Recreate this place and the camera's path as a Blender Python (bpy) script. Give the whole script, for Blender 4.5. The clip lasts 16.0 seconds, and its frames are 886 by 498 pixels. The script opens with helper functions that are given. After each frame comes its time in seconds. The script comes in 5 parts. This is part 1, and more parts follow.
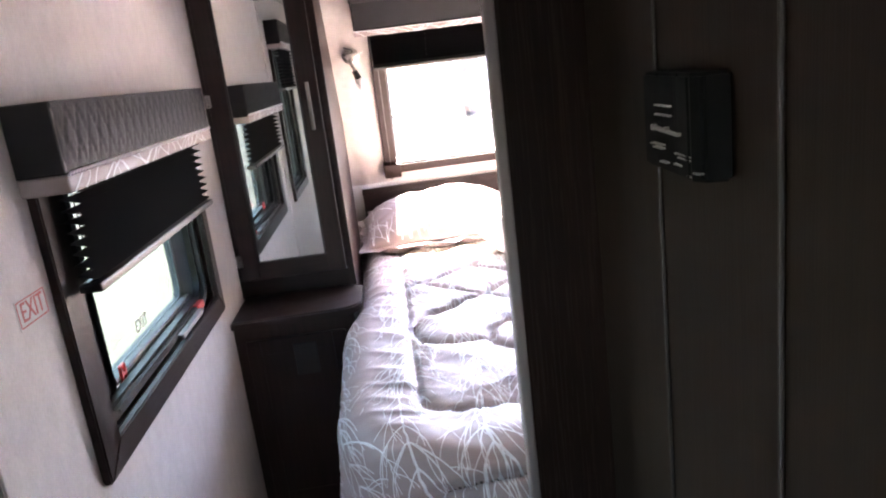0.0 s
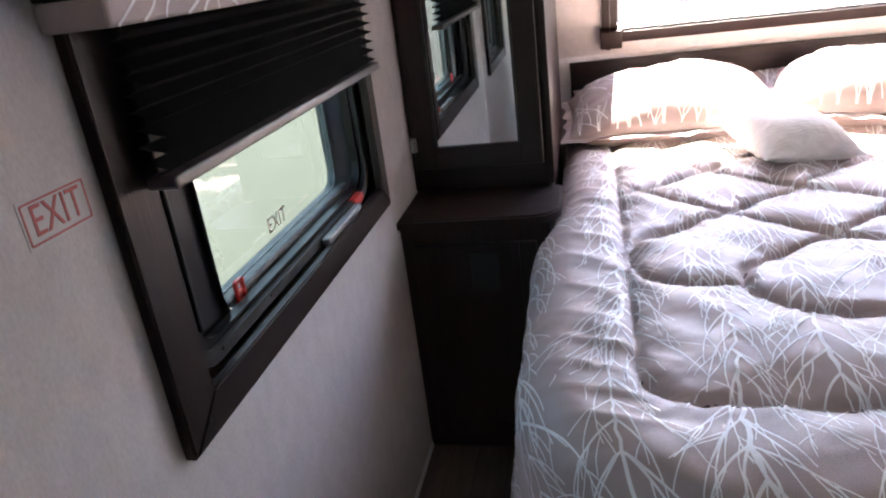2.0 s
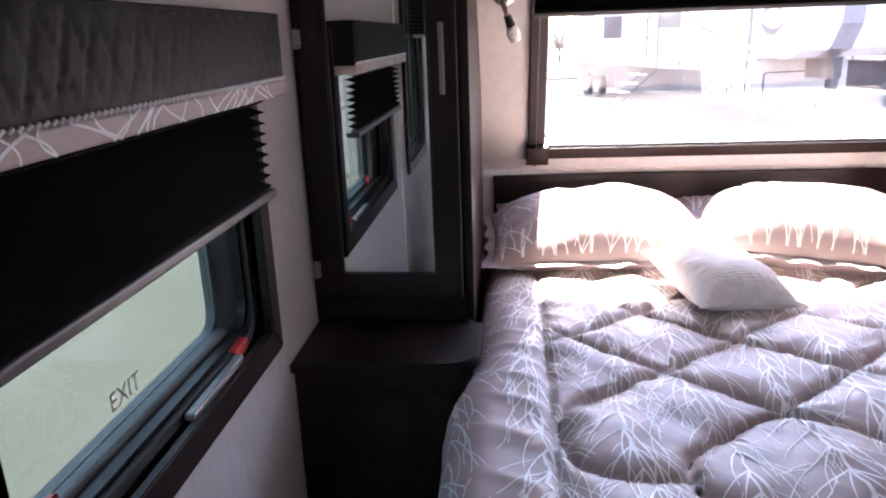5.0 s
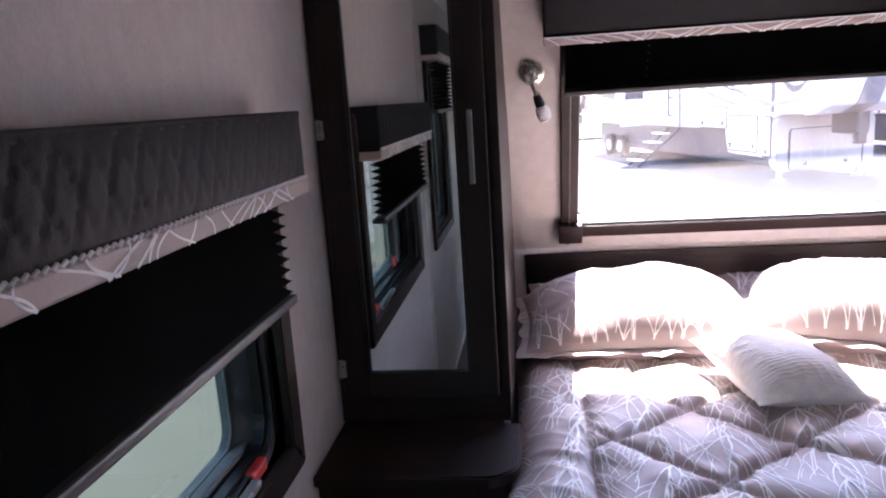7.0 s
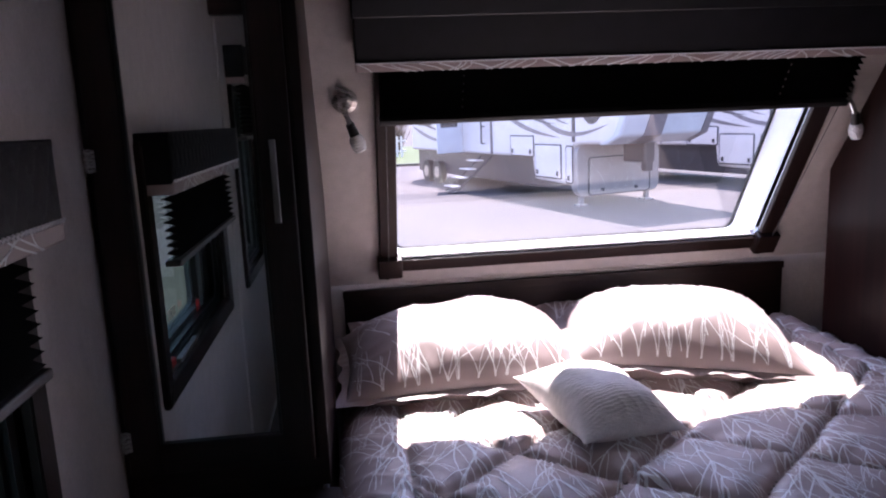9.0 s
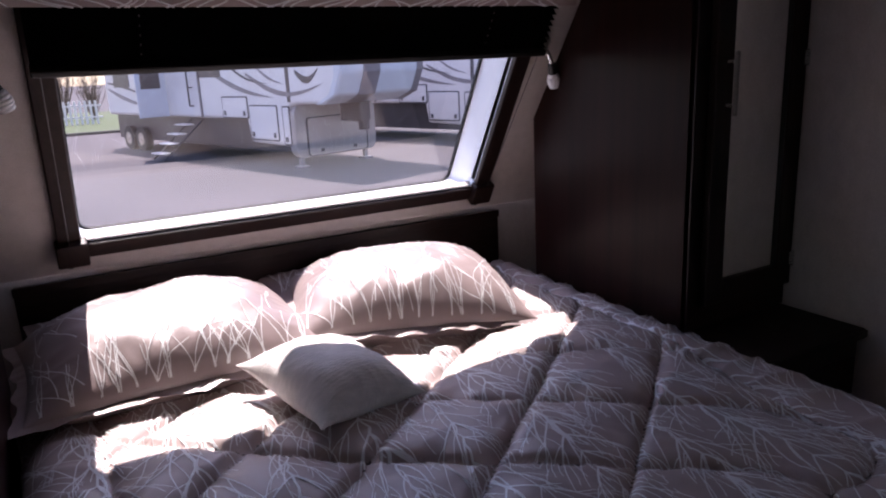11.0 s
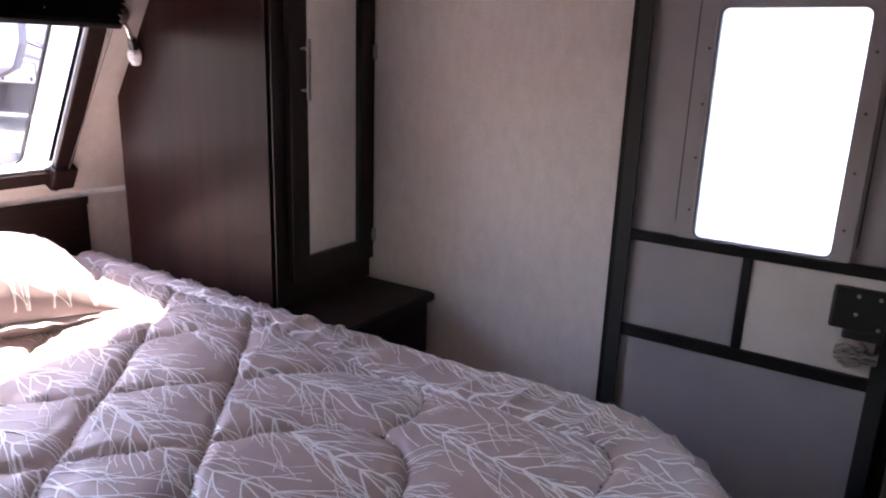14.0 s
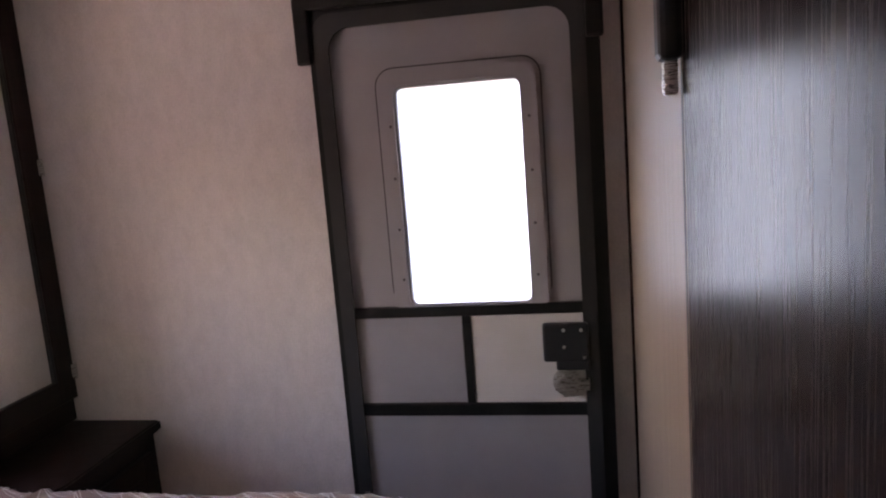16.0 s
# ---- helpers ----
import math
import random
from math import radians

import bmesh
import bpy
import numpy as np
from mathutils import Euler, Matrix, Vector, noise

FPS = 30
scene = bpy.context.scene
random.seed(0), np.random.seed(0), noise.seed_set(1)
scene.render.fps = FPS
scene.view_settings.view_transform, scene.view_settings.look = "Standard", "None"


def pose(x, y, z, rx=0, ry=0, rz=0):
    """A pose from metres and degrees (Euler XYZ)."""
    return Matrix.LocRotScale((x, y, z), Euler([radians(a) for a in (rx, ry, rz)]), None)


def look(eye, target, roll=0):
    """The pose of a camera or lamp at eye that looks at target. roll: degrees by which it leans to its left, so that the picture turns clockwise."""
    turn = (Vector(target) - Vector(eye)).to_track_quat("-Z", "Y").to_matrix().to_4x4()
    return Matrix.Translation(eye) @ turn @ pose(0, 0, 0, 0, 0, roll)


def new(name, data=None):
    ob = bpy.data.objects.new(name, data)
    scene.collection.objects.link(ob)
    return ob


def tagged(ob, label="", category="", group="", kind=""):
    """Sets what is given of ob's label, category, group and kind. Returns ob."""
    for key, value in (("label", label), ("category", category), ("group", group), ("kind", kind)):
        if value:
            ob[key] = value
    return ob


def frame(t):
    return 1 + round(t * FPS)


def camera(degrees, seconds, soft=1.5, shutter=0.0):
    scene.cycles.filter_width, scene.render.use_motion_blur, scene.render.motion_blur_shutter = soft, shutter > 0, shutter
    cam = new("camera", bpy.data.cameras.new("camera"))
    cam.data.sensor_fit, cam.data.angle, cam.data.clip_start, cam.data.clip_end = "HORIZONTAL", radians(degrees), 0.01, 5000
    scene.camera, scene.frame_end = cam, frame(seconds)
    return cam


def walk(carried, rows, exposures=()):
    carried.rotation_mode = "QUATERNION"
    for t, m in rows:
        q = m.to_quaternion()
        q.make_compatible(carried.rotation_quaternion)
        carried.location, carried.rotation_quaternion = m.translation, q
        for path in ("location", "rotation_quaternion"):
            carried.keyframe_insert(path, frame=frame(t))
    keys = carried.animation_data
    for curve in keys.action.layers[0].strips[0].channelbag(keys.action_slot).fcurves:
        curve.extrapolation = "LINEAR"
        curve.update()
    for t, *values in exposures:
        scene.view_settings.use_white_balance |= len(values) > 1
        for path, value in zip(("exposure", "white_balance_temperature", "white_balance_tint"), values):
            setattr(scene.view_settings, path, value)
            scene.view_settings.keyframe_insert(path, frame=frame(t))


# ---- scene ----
cam = camera(63.9, 16.0, 2.1)
PATH = [
    (0, (-0.082, 0.332, 1.457), (0.035, 2.266, 0.958), -7.0),
    (0.5, (-0.099, 0.457, 1.424), (-0.099, 2.389, 0.907), -6.8),
    (1, (-0.115, 0.652, 1.393), (-0.206, 2.549, 0.766), -7.5),
    (1.5, (-0.123, 0.81, 1.371), (-0.415, 2.66, 0.671), -7.8),
    (2, (-0.139, 0.856, 1.352), (-0.571, 2.66, 0.606), -7.4),
    (2.5, (-0.135, 0.883, 1.327), (-0.581, 2.66, 0.524), -5.6),
    (3, (-0.141, 0.897, 1.306), (-0.541, 2.645, 0.421), -4.5),
    (3.5, (-0.157, 0.95, 1.325), (-0.55, 2.716, 0.473), -4.4),
    (4, (-0.169, 0.988, 1.37), (-0.363, 2.835, 0.627), -2.1),
    (4.5, (-0.163, 1.065, 1.408), (-0.346, 2.95, 0.765), -2.0),
    (7, (-0.186, 1.254, 1.476), (-0.446, 3.194, 1.068), -3.7),
    (7.5, (-0.2, 1.27, 1.515), (-0.262, 3.238, 1.161), -3.5),
    (8, (-0.204, 1.278, 1.508), (-0.178, 3.252, 1.19), -3.2),
    (10.5, (-0.102, 1.579, 1.457), (0.674, 3.355, 0.963), -2.2),
    (11, (-0.099, 1.56, 1.456), (0.839, 3.253, 0.953), -2.7),
    (11.5, (-0.078, 1.547, 1.447), (0.973, 3.171, 0.94), -2.3),
    (12, (-0.043, 1.525, 1.449), (1.109, 3.066, 0.903), -2.4),
    (12.5, (-0.022, 1.509, 1.441), (1.235, 2.961, 0.884), -1.8),
    (13, (-0.012, 1.496, 1.43), (1.378, 2.819, 0.866), -0.1),
    (13.5, (0.001, 1.462, 1.43), (1.535, 2.616, 0.867), 1.1),
    (14, (0.001, 1.43, 1.423), (1.628, 2.468, 0.9), 2.0),
    (14.5, (0.014, 1.423, 1.422), (1.768, 2.25, 0.934), 1.5),
    (15, (0.033, 1.41, 1.413), (1.887, 1.983, 0.926), -1.1),
    (15.5, (0.039, 1.406, 1.405), (1.95, 1.781, 0.95), -3.1),
    (16, (0.059, 1.412, 1.429), (1.999, 1.786, 1.117), -4.5),
]
UNIT = 1.055
EXPOSURE = [(0, 5.75, 7400, 19), (1, 5.1, 7400, 19), (1.7, 4.8, 7400, 18), (2.5, 5.05, 7650, 17), (3.5, 5.25, 7650, 17), (4.5, 4.6, 7150, 19), (7, 4.05, 6550, 22), (8, 3.55, 6450, 23), (9.5, 2.2, 6200, 25), (10.5, 1.77, 6500, 25), (11.5, 1.92, 6500, 26), (12.5, 2.47, 6600, 27), (13.5, 3.72, 6900, 25), (14.5, 4.17, 7400, 27), (16, 4.1, 8000, 29)]
walk(cam, [(t, look(Vector(eye) * UNIT, Vector(target) * UNIT, roll)) for t, eye, target, roll in PATH], EXPOSURE)

# ---- world, sun, exposure ----
world = bpy.data.worlds.new("daylight")
scene.world = world
world.use_nodes = True
wn = world.node_tree.nodes
sky = wn.new("ShaderNodeTexSky")
sky.sky_type, sky.sun_disc = "NISHITA", False
sky.sun_elevation, sky.sun_rotation = radians(62), radians(9)
world.node_tree.links.new(sky.outputs[0], wn["Background"].inputs[0])
wn["Background"].inputs[1].default_value = 0.15
sun_data = bpy.data.lights.new("sun", "SUN")
sun_data.energy, sun_data.angle, sun_data.color = 3.5, radians(0.5), (1.0, 0.95, 0.88)
sun = new("sun", sun_data)
sun.matrix_world = look((0, 30, 40), (0 - 0.06 * 55, 30 - 0.40 * 55, 40 - 0.72 * 55))

# ---- materials ----


def mat(name, colour, rough=0.5, metal=0.0, vary=0.12, scale=8.0, bump=0.0, bump_scale=60.0, stretch=(1, 1, 1), second=None,
        coat=0.0, fine=0.0, spec=0.5, uneven=0.08):
    """A surface with two scales of variation: broad blotches and fine grain, with relief."""
    m = bpy.data.materials.new(name)
    m.use_nodes = True
    nt = m.node_tree
    n, l = nt.nodes, nt.links
    b = n["Principled BSDF"]
    b.inputs["Roughness"].default_value, b.inputs["Metallic"].default_value = rough, metal
    b.inputs["Coat Weight"].default_value = coat
    b.inputs["Specular IOR Level"].default_value = spec
    tc, mp = n.new("ShaderNodeTexCoord"), n.new("ShaderNodeMapping")
    mp.inputs["Scale"].default_value = stretch
    l.new(tc.outputs["Object"], mp.inputs["Vector"])
    big, small = n.new("ShaderNodeTexNoise"), n.new("ShaderNodeTexNoise")
    big.inputs["Scale"].default_value, big.inputs["Detail"].default_value = scale, 4
    small.inputs["Scale"].default_value, small.inputs["Detail"].default_value = bump_scale, 5
    for t in (big, small):
        l.new(mp.outputs[0], t.inputs["Vector"])
    ramp = n.new("ShaderNodeValToRGB")
    c2 = second or tuple(min(1, c * (1 + 2 * vary)) for c in colour)
    c1 = colour if second else tuple(c * (1 - vary) for c in colour)
    ramp.color_ramp.elements[0].color, ramp.color_ramp.elements[1].color = (*c1, 1), (*c2, 1)
    ramp.color_ramp.elements[0].position, ramp.color_ramp.elements[1].position = 0.3, 0.72
    mix = n.new("ShaderNodeMix")
    mix.inputs["Factor"].default_value = fine
    l.new(big.outputs["Fac"], mix.inputs["A"])
    l.new(small.outputs["Fac"], mix.inputs["B"])
    l.new(mix.outputs["Result"], ramp.inputs["Fac"])
    l.new(ramp.outputs["Color"], b.inputs["Base Color"])
    rr = n.new("ShaderNodeMapRange")
    rr.inputs["To Min"].default_value, rr.inputs["To Max"].default_value = max(0.02, rough - uneven), min(1, rough + uneven)
    l.new(small.outputs["Fac"], rr.inputs["Value"])
    l.new(rr.outputs[0], b.inputs["Roughness"])
    if bump:
        bp = n.new("ShaderNodeBump")
        bp.inputs["Strength"].default_value, bp.inputs["Distance"].default_value = bump, 0.002
        l.new(small.outputs["Fac"], bp.inputs["Height"])
        l.new(bp.outputs[0], b.inputs["Normal"])
    return m


def tweak(m, **kw):
    for k, v in kw.items():
        m.node_tree.nodes["Principled BSDF"].inputs[k.replace("_", " ")].default_value = v
    return m


WALLPAPER = mat("wallpaper", (0.60, 0.55, 0.525), 0.62, vary=0.085, scale=30, bump=0.25, bump_scale=220, fine=0.55, stretch=(1, 1, 0.55))
CEILING = mat("ceiling_vinyl", (0.8, 0.79, 0.77), 0.6, vary=0.03, bump=0.2, bump_scale=180)
WOOD = mat("espresso_wood", (0.0085, 0.0045, 0.0038), 0.42, vary=0.3, scale=5, bump=0.25, bump_scale=30, stretch=(14, 14, 0.7), second=(0.028, 0.0130, 0.0112), fine=0.4, spec=0.3)
WOOD_H = mat("espresso_wood_along", (0.0085, 0.0045, 0.0038), 0.42, vary=0.3, scale=5, bump=0.25, bump_scale=30, stretch=(1.2, 0.9, 14), second=(0.028, 0.0130, 0.0112), fine=0.4, spec=0.3)
PANEL = mat("walnut_laminate", (0.0075, 0.0034, 0.0030), 0.33, spec=0.085, uneven=0.03, scale=1.6, bump=0.05, bump_scale=22, stretch=(16, 16, 0.4), second=(0.021, 0.0078, 0.0064), fine=0.3)
PANEL_DARK = mat("dark_walnut_laminate", (0.011, 0.0060, 0.0050), 0.27, spec=0.15, uneven=0.025, scale=2.2, bump=0.03, bump_scale=22, stretch=(16, 16, 0.35), second=(0.027, 0.0145, 0.0118), fine=0.3)
HALLWOOD = mat("dark_hall_laminate", (0.0125, 0.0070, 0.0050), 0.55, scale=4, bump=0.15, spec=0.2, bump_scale=26, stretch=(16, 16, 0.5), second=(0.028, 0.0152, 0.0104), fine=0.5)
FLOOR_M = mat("vinyl_plank", (0.035, 0.028, 0.024), 0.45, scale=4, bump=0.2, bump_scale=30, stretch=(12, 0.8, 1), second=(0.13, 0.11, 0.095), fine=0.4)
GAP = mat("dark_joint", (0.012, 0.01, 0.009), 0.8)
BLACK = mat("black_plastic", (0.007, 0.007, 0.008), 0.45, vary=0.2, bump=0.1, bump_scale=300)
RUBBER = mat("black_rubber", (0.014, 0.014, 0.014), 0.65, bump=0.15, bump_scale=200)
BLIND_M = mat("black_pleated_fabric", (0.0065, 0.006, 0.007), 0.9, vary=0.2, bump=0.4, bump_scale=500, spec=0.15)
RAIL_M = mat("grey_painted_rail", (0.075, 0.066, 0.069), 0.4, vary=0.08)
STEEL = mat("brushed_nickel", (0.55, 0.53, 0.50), 0.28, 1.0, vary=0.08, stretch=(1, 1, 12))
WHITE = mat("white_plastic", (0.75, 0.74, 0.72), 0.4, vary=0.03)
RED = mat("red_plastic", (0.55, 0.03, 0.025), 0.4, vary=0.1)
REDINK = mat("red_ink", (0.52, 0.13, 0.12), 0.6, vary=0.1)
STICKER = mat("sticker_paper", (0.62, 0.58, 0.56), 0.55, vary=0.03)
MONITOR = mat("matt_black_plastic", (0.0022, 0.0022, 0.0024), 0.6, vary=0.2, spec=0.12)
FAINTINK = mat("faded_brown_ink", (0.42, 0.30, 0.27), 0.6)
SASH = mat("satin_grey_sash", (0.07, 0.085, 0.088), 0.6, 0.0, vary=0.15, stretch=(1, 6, 1))
LEVER = mat("silver_lever", (0.24, 0.235, 0.23), 0.45, 0.3, vary=0.08)
PADDED = mat("charcoal_leatherette", (0.0085, 0.0085, 0.0112), 0.55, spec=0.25, vary=0.12, scale=20, bump=0.35, bump_scale=350)
TAUPE = mat("taupe_satin_cotton", (0.395, 0.312, 0.298), 0.43, vary=0.06, spec=0.7, scale=14, bump=0.25, bump_scale=420, fine=0.3)
tweak(TAUPE, Sheen_Weight=0.12)
# the comforter's taupe again, darkened so the pillow fronts read as shaded
SHADED_TAUPE = mat("shaded_taupe_satin", (0.275, 0.208, 0.202), 0.42, vary=0.08, spec=1.0, scale=14, bump=0.25, bump_scale=420, fine=0.3)
tweak(SHADED_TAUPE, Sheen_Weight=0.15)
PRINT = mat("pale_branch_print", (0.83, 0.84, 0.85), 0.43, spec=0.8, vary=0.04, bump=0.2, bump_scale=400)
CUSHION = mat("cream_woven_knit", (0.80, 0.765, 0.735), 0.8, vary=0.06, scale=40, bump=1.0, bump_scale=150, stretch=(0.5, 2.6, 1))
STITCH = mat("stitching_and_crease_shade", (0.12, 0.095, 0.095), 0.8)
DOORGREY = mat("grey_door_skin", (0.29, 0.275, 0.285), 0.5, vary=0.04, bump=0.2, bump_scale=240)
DOORPALE = mat("pale_door_skin", (0.55, 0.52, 0.49), 0.5, vary=0.04, bump=0.2, bump_scale=240)
ALU = mat("black_aluminium", (0.005, 0.0045, 0.005), 0.42, vary=0.2, spec=0.25)
EDGE = mat("satin_edge_trim", (0.28, 0.23, 0.225), 0.32, 0.2, vary=0.1, stretch=(8, 8, 0.5))
# wood grain with the pale wall's grazing reflection put in as tan
TAN_GLARE = mat("tan_glare_grain", (0.24, 0.175, 0.125), 0.4, scale=5, bump=0.3, bump_scale=30, stretch=(20, 20, 0.5), second=(0.38, 0.30, 0.225), fine=0.5)
SEAM = mat("dark_satin_seam", (0.024, 0.019, 0.017), 0.5, vary=0.1, stretch=(8, 8, 0.5))
RETURN_M = mat("white_window_return", (0.72, 0.74, 0.78), 0.45, vary=0.03)
ASPHALT = mat("asphalt", (0.050, 0.045, 0.047), 0.9, vary=0.25, scale=0.35, bump=0.4, bump_scale=40, second=(0.088, 0.079, 0.081), fine=0.35)
GRAVEL = mat("pale_concrete", (0.052, 0.055, 0.047), 0.9, vary=0.1, scale=0.8, bump=0.3, bump_scale=50, second=(0.078, 0.081, 0.07), fine=0.5)
RVWHITE = mat("white_fibreglass", (0.72, 0.69, 0.68), 0.25, vary=0.03, scale=2)
RVGREY = mat("grey_decal", (0.20, 0.18, 0.19), 0.35, vary=0.1, scale=3)
RVDARK = mat("dark_decal", (0.05, 0.045, 0.05), 0.35, vary=0.1, scale=3)
RVTAUPE = mat("taupe_fibreglass", (0.34, 0.31, 0.30), 0.3, vary=0.04, scale=2)
# the white fibreglass as it looks on shaded faces
RVSHADE = mat("shaded_white_fibreglass", (0.58, 0.61, 0.66), 0.22, vary=0.03, scale=2)
GREYMARK = mat("grey_printed_marks", (0.30, 0.29, 0.28), 0.6, vary=0.1)
GRASS = mat("grass", (0.06, 0.09, 0.03), 0.9, vary=0.3, scale=5, bump=0.4, bump_scale=60)
LEAF = mat("bare_twig_bush", (0.10, 0.075, 0.055), 0.9, vary=0.3, scale=5)


def glass(name, tint, rough=0.0, gloss=0.06, frosted=False):
    """Thin pane: clear see-through with a tint and a faint reflection."""
    m = bpy.data.materials.new(name)
    m.use_nodes = True
    n, l = m.node_tree.nodes, m.node_tree.links
    n.remove(n["Principled BSDF"])
    tr, gl, mx = n.new("ShaderNodeBsdfTranslucent" if frosted else "ShaderNodeBsdfTransparent"), n.new("ShaderNodeBsdfGlossy"), n.new("ShaderNodeMixShader")
    tr.inputs[0].default_value = (*tint, 1)
    gl.inputs["Roughness"].default_value = rough
    lw, pw, ml = n.new("ShaderNodeLayerWeight"), n.new("ShaderNodeMath"), n.new("ShaderNodeMath")
    lw.inputs[0].default_value = 0.5
    pw.operation, ml.operation = "POWER", "MULTIPLY_ADD"
    pw.inputs[1].default_value = 4.0
    ml.inputs[1].default_value, ml.inputs[2].default_value = 0.6, gloss
    l.new(lw.outputs["Facing"], pw.inputs[0])
    l.new(pw.outputs[0], ml.inputs[0])
    l.new(ml.outputs[0], mx.inputs[0])
    l.new(tr.outputs[0], mx.inputs[1])
    l.new(gl.outputs[0], mx.inputs[2])
    l.new(mx.outputs[0], n["Material Output"].inputs[0])
    return m


GLASS_FRONT = glass("smoked_glass", (0.68, 0.66, 0.70))
GLASS_SIDE = glass("green_tinted_glass", (0.150, 0.185, 0.165))
GLASS_DOOR = glass("frosted_glass", (0.93, 0.96, 0.97), 0.25, frosted=True)
MIRROR = bpy.data.materials.new("mirror_silver")
MIRROR.use_nodes = True
tweak(MIRROR, Base_Color=(0.82, 0.84, 0.82, 1), Metallic=1.0, Roughness=0.015)

# ---- mesh helpers ----


def solid(bm, lo, hi, bevel=0.0, m=None, seg=2):
    """A box between two corners, edges rounded."""
    r = bmesh.ops.create_cube(bm, size=1.0)
    vs = r["verts"]
    size = [max(1e-4, h - a) for a, h in zip(lo, hi)]
    mid = [(a + h) / 2 for a, h in zip(lo, hi)]
    for v in vs:
        v.co = Vector((v.co.x * size[0] + mid[0], v.co.y * size[1] + mid[1], v.co.z * size[2] + mid[2]))
    if bevel:
        es = list({e for v in vs for e in v.link_edges})
        r = bmesh.ops.bevel(bm, geom=es, offset=min(bevel, min(size) * 0.45), segments=seg, affect="EDGES", profile=0.5)
        vs = list({v for f in r["faces"] for v in f.verts} | {v for v in vs if v.is_valid})
    if m is not None:
        for v in vs:
            v.co = m @ v.co
    return vs


def box(lo, hi, bevel=0.0, m=None, seg=2):
    bm = bmesh.new()
    solid(bm, lo, hi, bevel, m, seg)
    return bm


def rod(bm, a, b, r0, r1=None, seg=10):
    """A round bar from a to b."""
    a, b = Vector(a), Vector(b)
    d = b - a
    q = Vector((0, 0, 1)).rotation_difference(d.normalized()).to_matrix().to_4x4()
    bmesh.ops.create_cone(bm, cap_ends=True, segments=seg, radius1=r0, radius2=r0 if r1 is None else r1, depth=d.length,
                          matrix=Matrix.Translation((a + b) / 2) @ q)


def prism(bm, pts, axis, lo, hi):
    """An outline drawn out along an axis. pts: the other two coordinates in order."""
    def at(p, w):
        c = list(p)
        c.insert("xyz".index(axis), w)
        return c
    a = [bm.verts.new(at(p, lo)) for p in pts]
    b = [bm.verts.new(at(p, hi)) for p in pts]
    bm.faces.new(a)
    bm.faces.new(b[::-1])
    for i in range(len(pts)):
        j = (i + 1) % len(pts)
        bm.faces.new((a[j], a[i], b[i], b[j]))
    bmesh.ops.recalc_face_normals(bm, faces=bm.faces)


def rounded(x0, x1, y0, y1, r, seg=6):
    """The outline of a rectangle with round corners."""
    out = []
    for cx, cy, a0 in ((x1 - r, y1 - r, 0), (x0 + r, y1 - r, 90), (x0 + r, y0 + r, 180), (x1 - r, y0 + r, 270)):
        for i in range(seg + 1):
            a = radians(a0 + 90 * i / seg)
            out.append((cx + r * math.cos(a), cy + r * math.sin(a)))
    return out


def ring(bm, outer, inner, axis, lo, hi):
    """A frame between two outlines with as many points each."""
    def at(p, w):
        c = list(p)
        c.insert("xyz".index(axis), w)
        return bm.verts.new(c)
    n = len(outer)
    v = [[at(p, w) for p in o] for o in (outer, inner) for w in (lo, hi)]
    for i in range(n):
        j = (i + 1) % n
        for a, b in ((0, 1), (1, 3), (3, 2), (2, 0)):
            bm.faces.new((v[a][i], v[a][j], v[b][j], v[b][i]))
    bmesh.ops.recalc_face_normals(bm, faces=bm.faces)


def part(name, bm, material, parent=None, label="", smooth=False, m=None):
    me = bpy.data.meshes.new(name)
    bm.to_mesh(me)
    bm.free()
    me.materials.append(material)
    if smooth:
        for p in me.polygons:
            p.use_smooth = True
    ob = new(name, me)
    if m is not None:
        ob.matrix_world = m
    if parent is not None:
        ob.parent = parent
    if label:
        ob["label"] = label
    return ob


def thing(name, label, category, group="", at=(0, 0, 0)):
    ob = new(name)
    ob.empty_display_size = 0.05
    return tagged(ob, label, category, group)


def holed(axis, lo, hi, a, b, holes):
    """A slab normal to axis with rectangular holes. a, b: ranges of the other two coordinates; holes: (a0, a1, b0, b1)."""
    bm = bmesh.new()
    cuts = sorted({a[0], a[1], *[h[0] for h in holes], *[h[1] for h in holes]})
    for p, q in zip(cuts, cuts[1:]):
        spans, z = [], b[0]
        for h in sorted((h for h in holes if h[0] < (p + q) / 2 < h[1]), key=lambda h: h[2]):
            spans.append((z, h[2]))
            z = h[3]
        spans.append((z, b[1]))
        for s, t in spans:
            if t - s > 1e-4:
                c0, c1 = [p, s], [q, t]
                c0.insert("xyz".index(axis), lo)
                c1.insert("xyz".index(axis), hi)
                solid(bm, c0, c1)
    return bm


def structure(name, bm, material, label, m=None):
    return tagged(part(name, bm, material, None, "", m=m), label, name.split("_")[0], kind="structure")


# ---- the room's plan ----
XL, XR = -0.66, 1.71          # side walls
TOP = 1.98                    # ceiling
YP0, YP1 = 1.24, 1.278       # wall between bedroom and washroom
XH = 0.195                    # hall's wooden wall
BACK = -3.2
SLOPE = Matrix(((1, 0, 0, 0), (0, -0.5145, -0.8575, 3.672), (0, 0.8575, -0.5145, 0.998), (0, 0, 0, 1)))  # x, up the slope, into the room

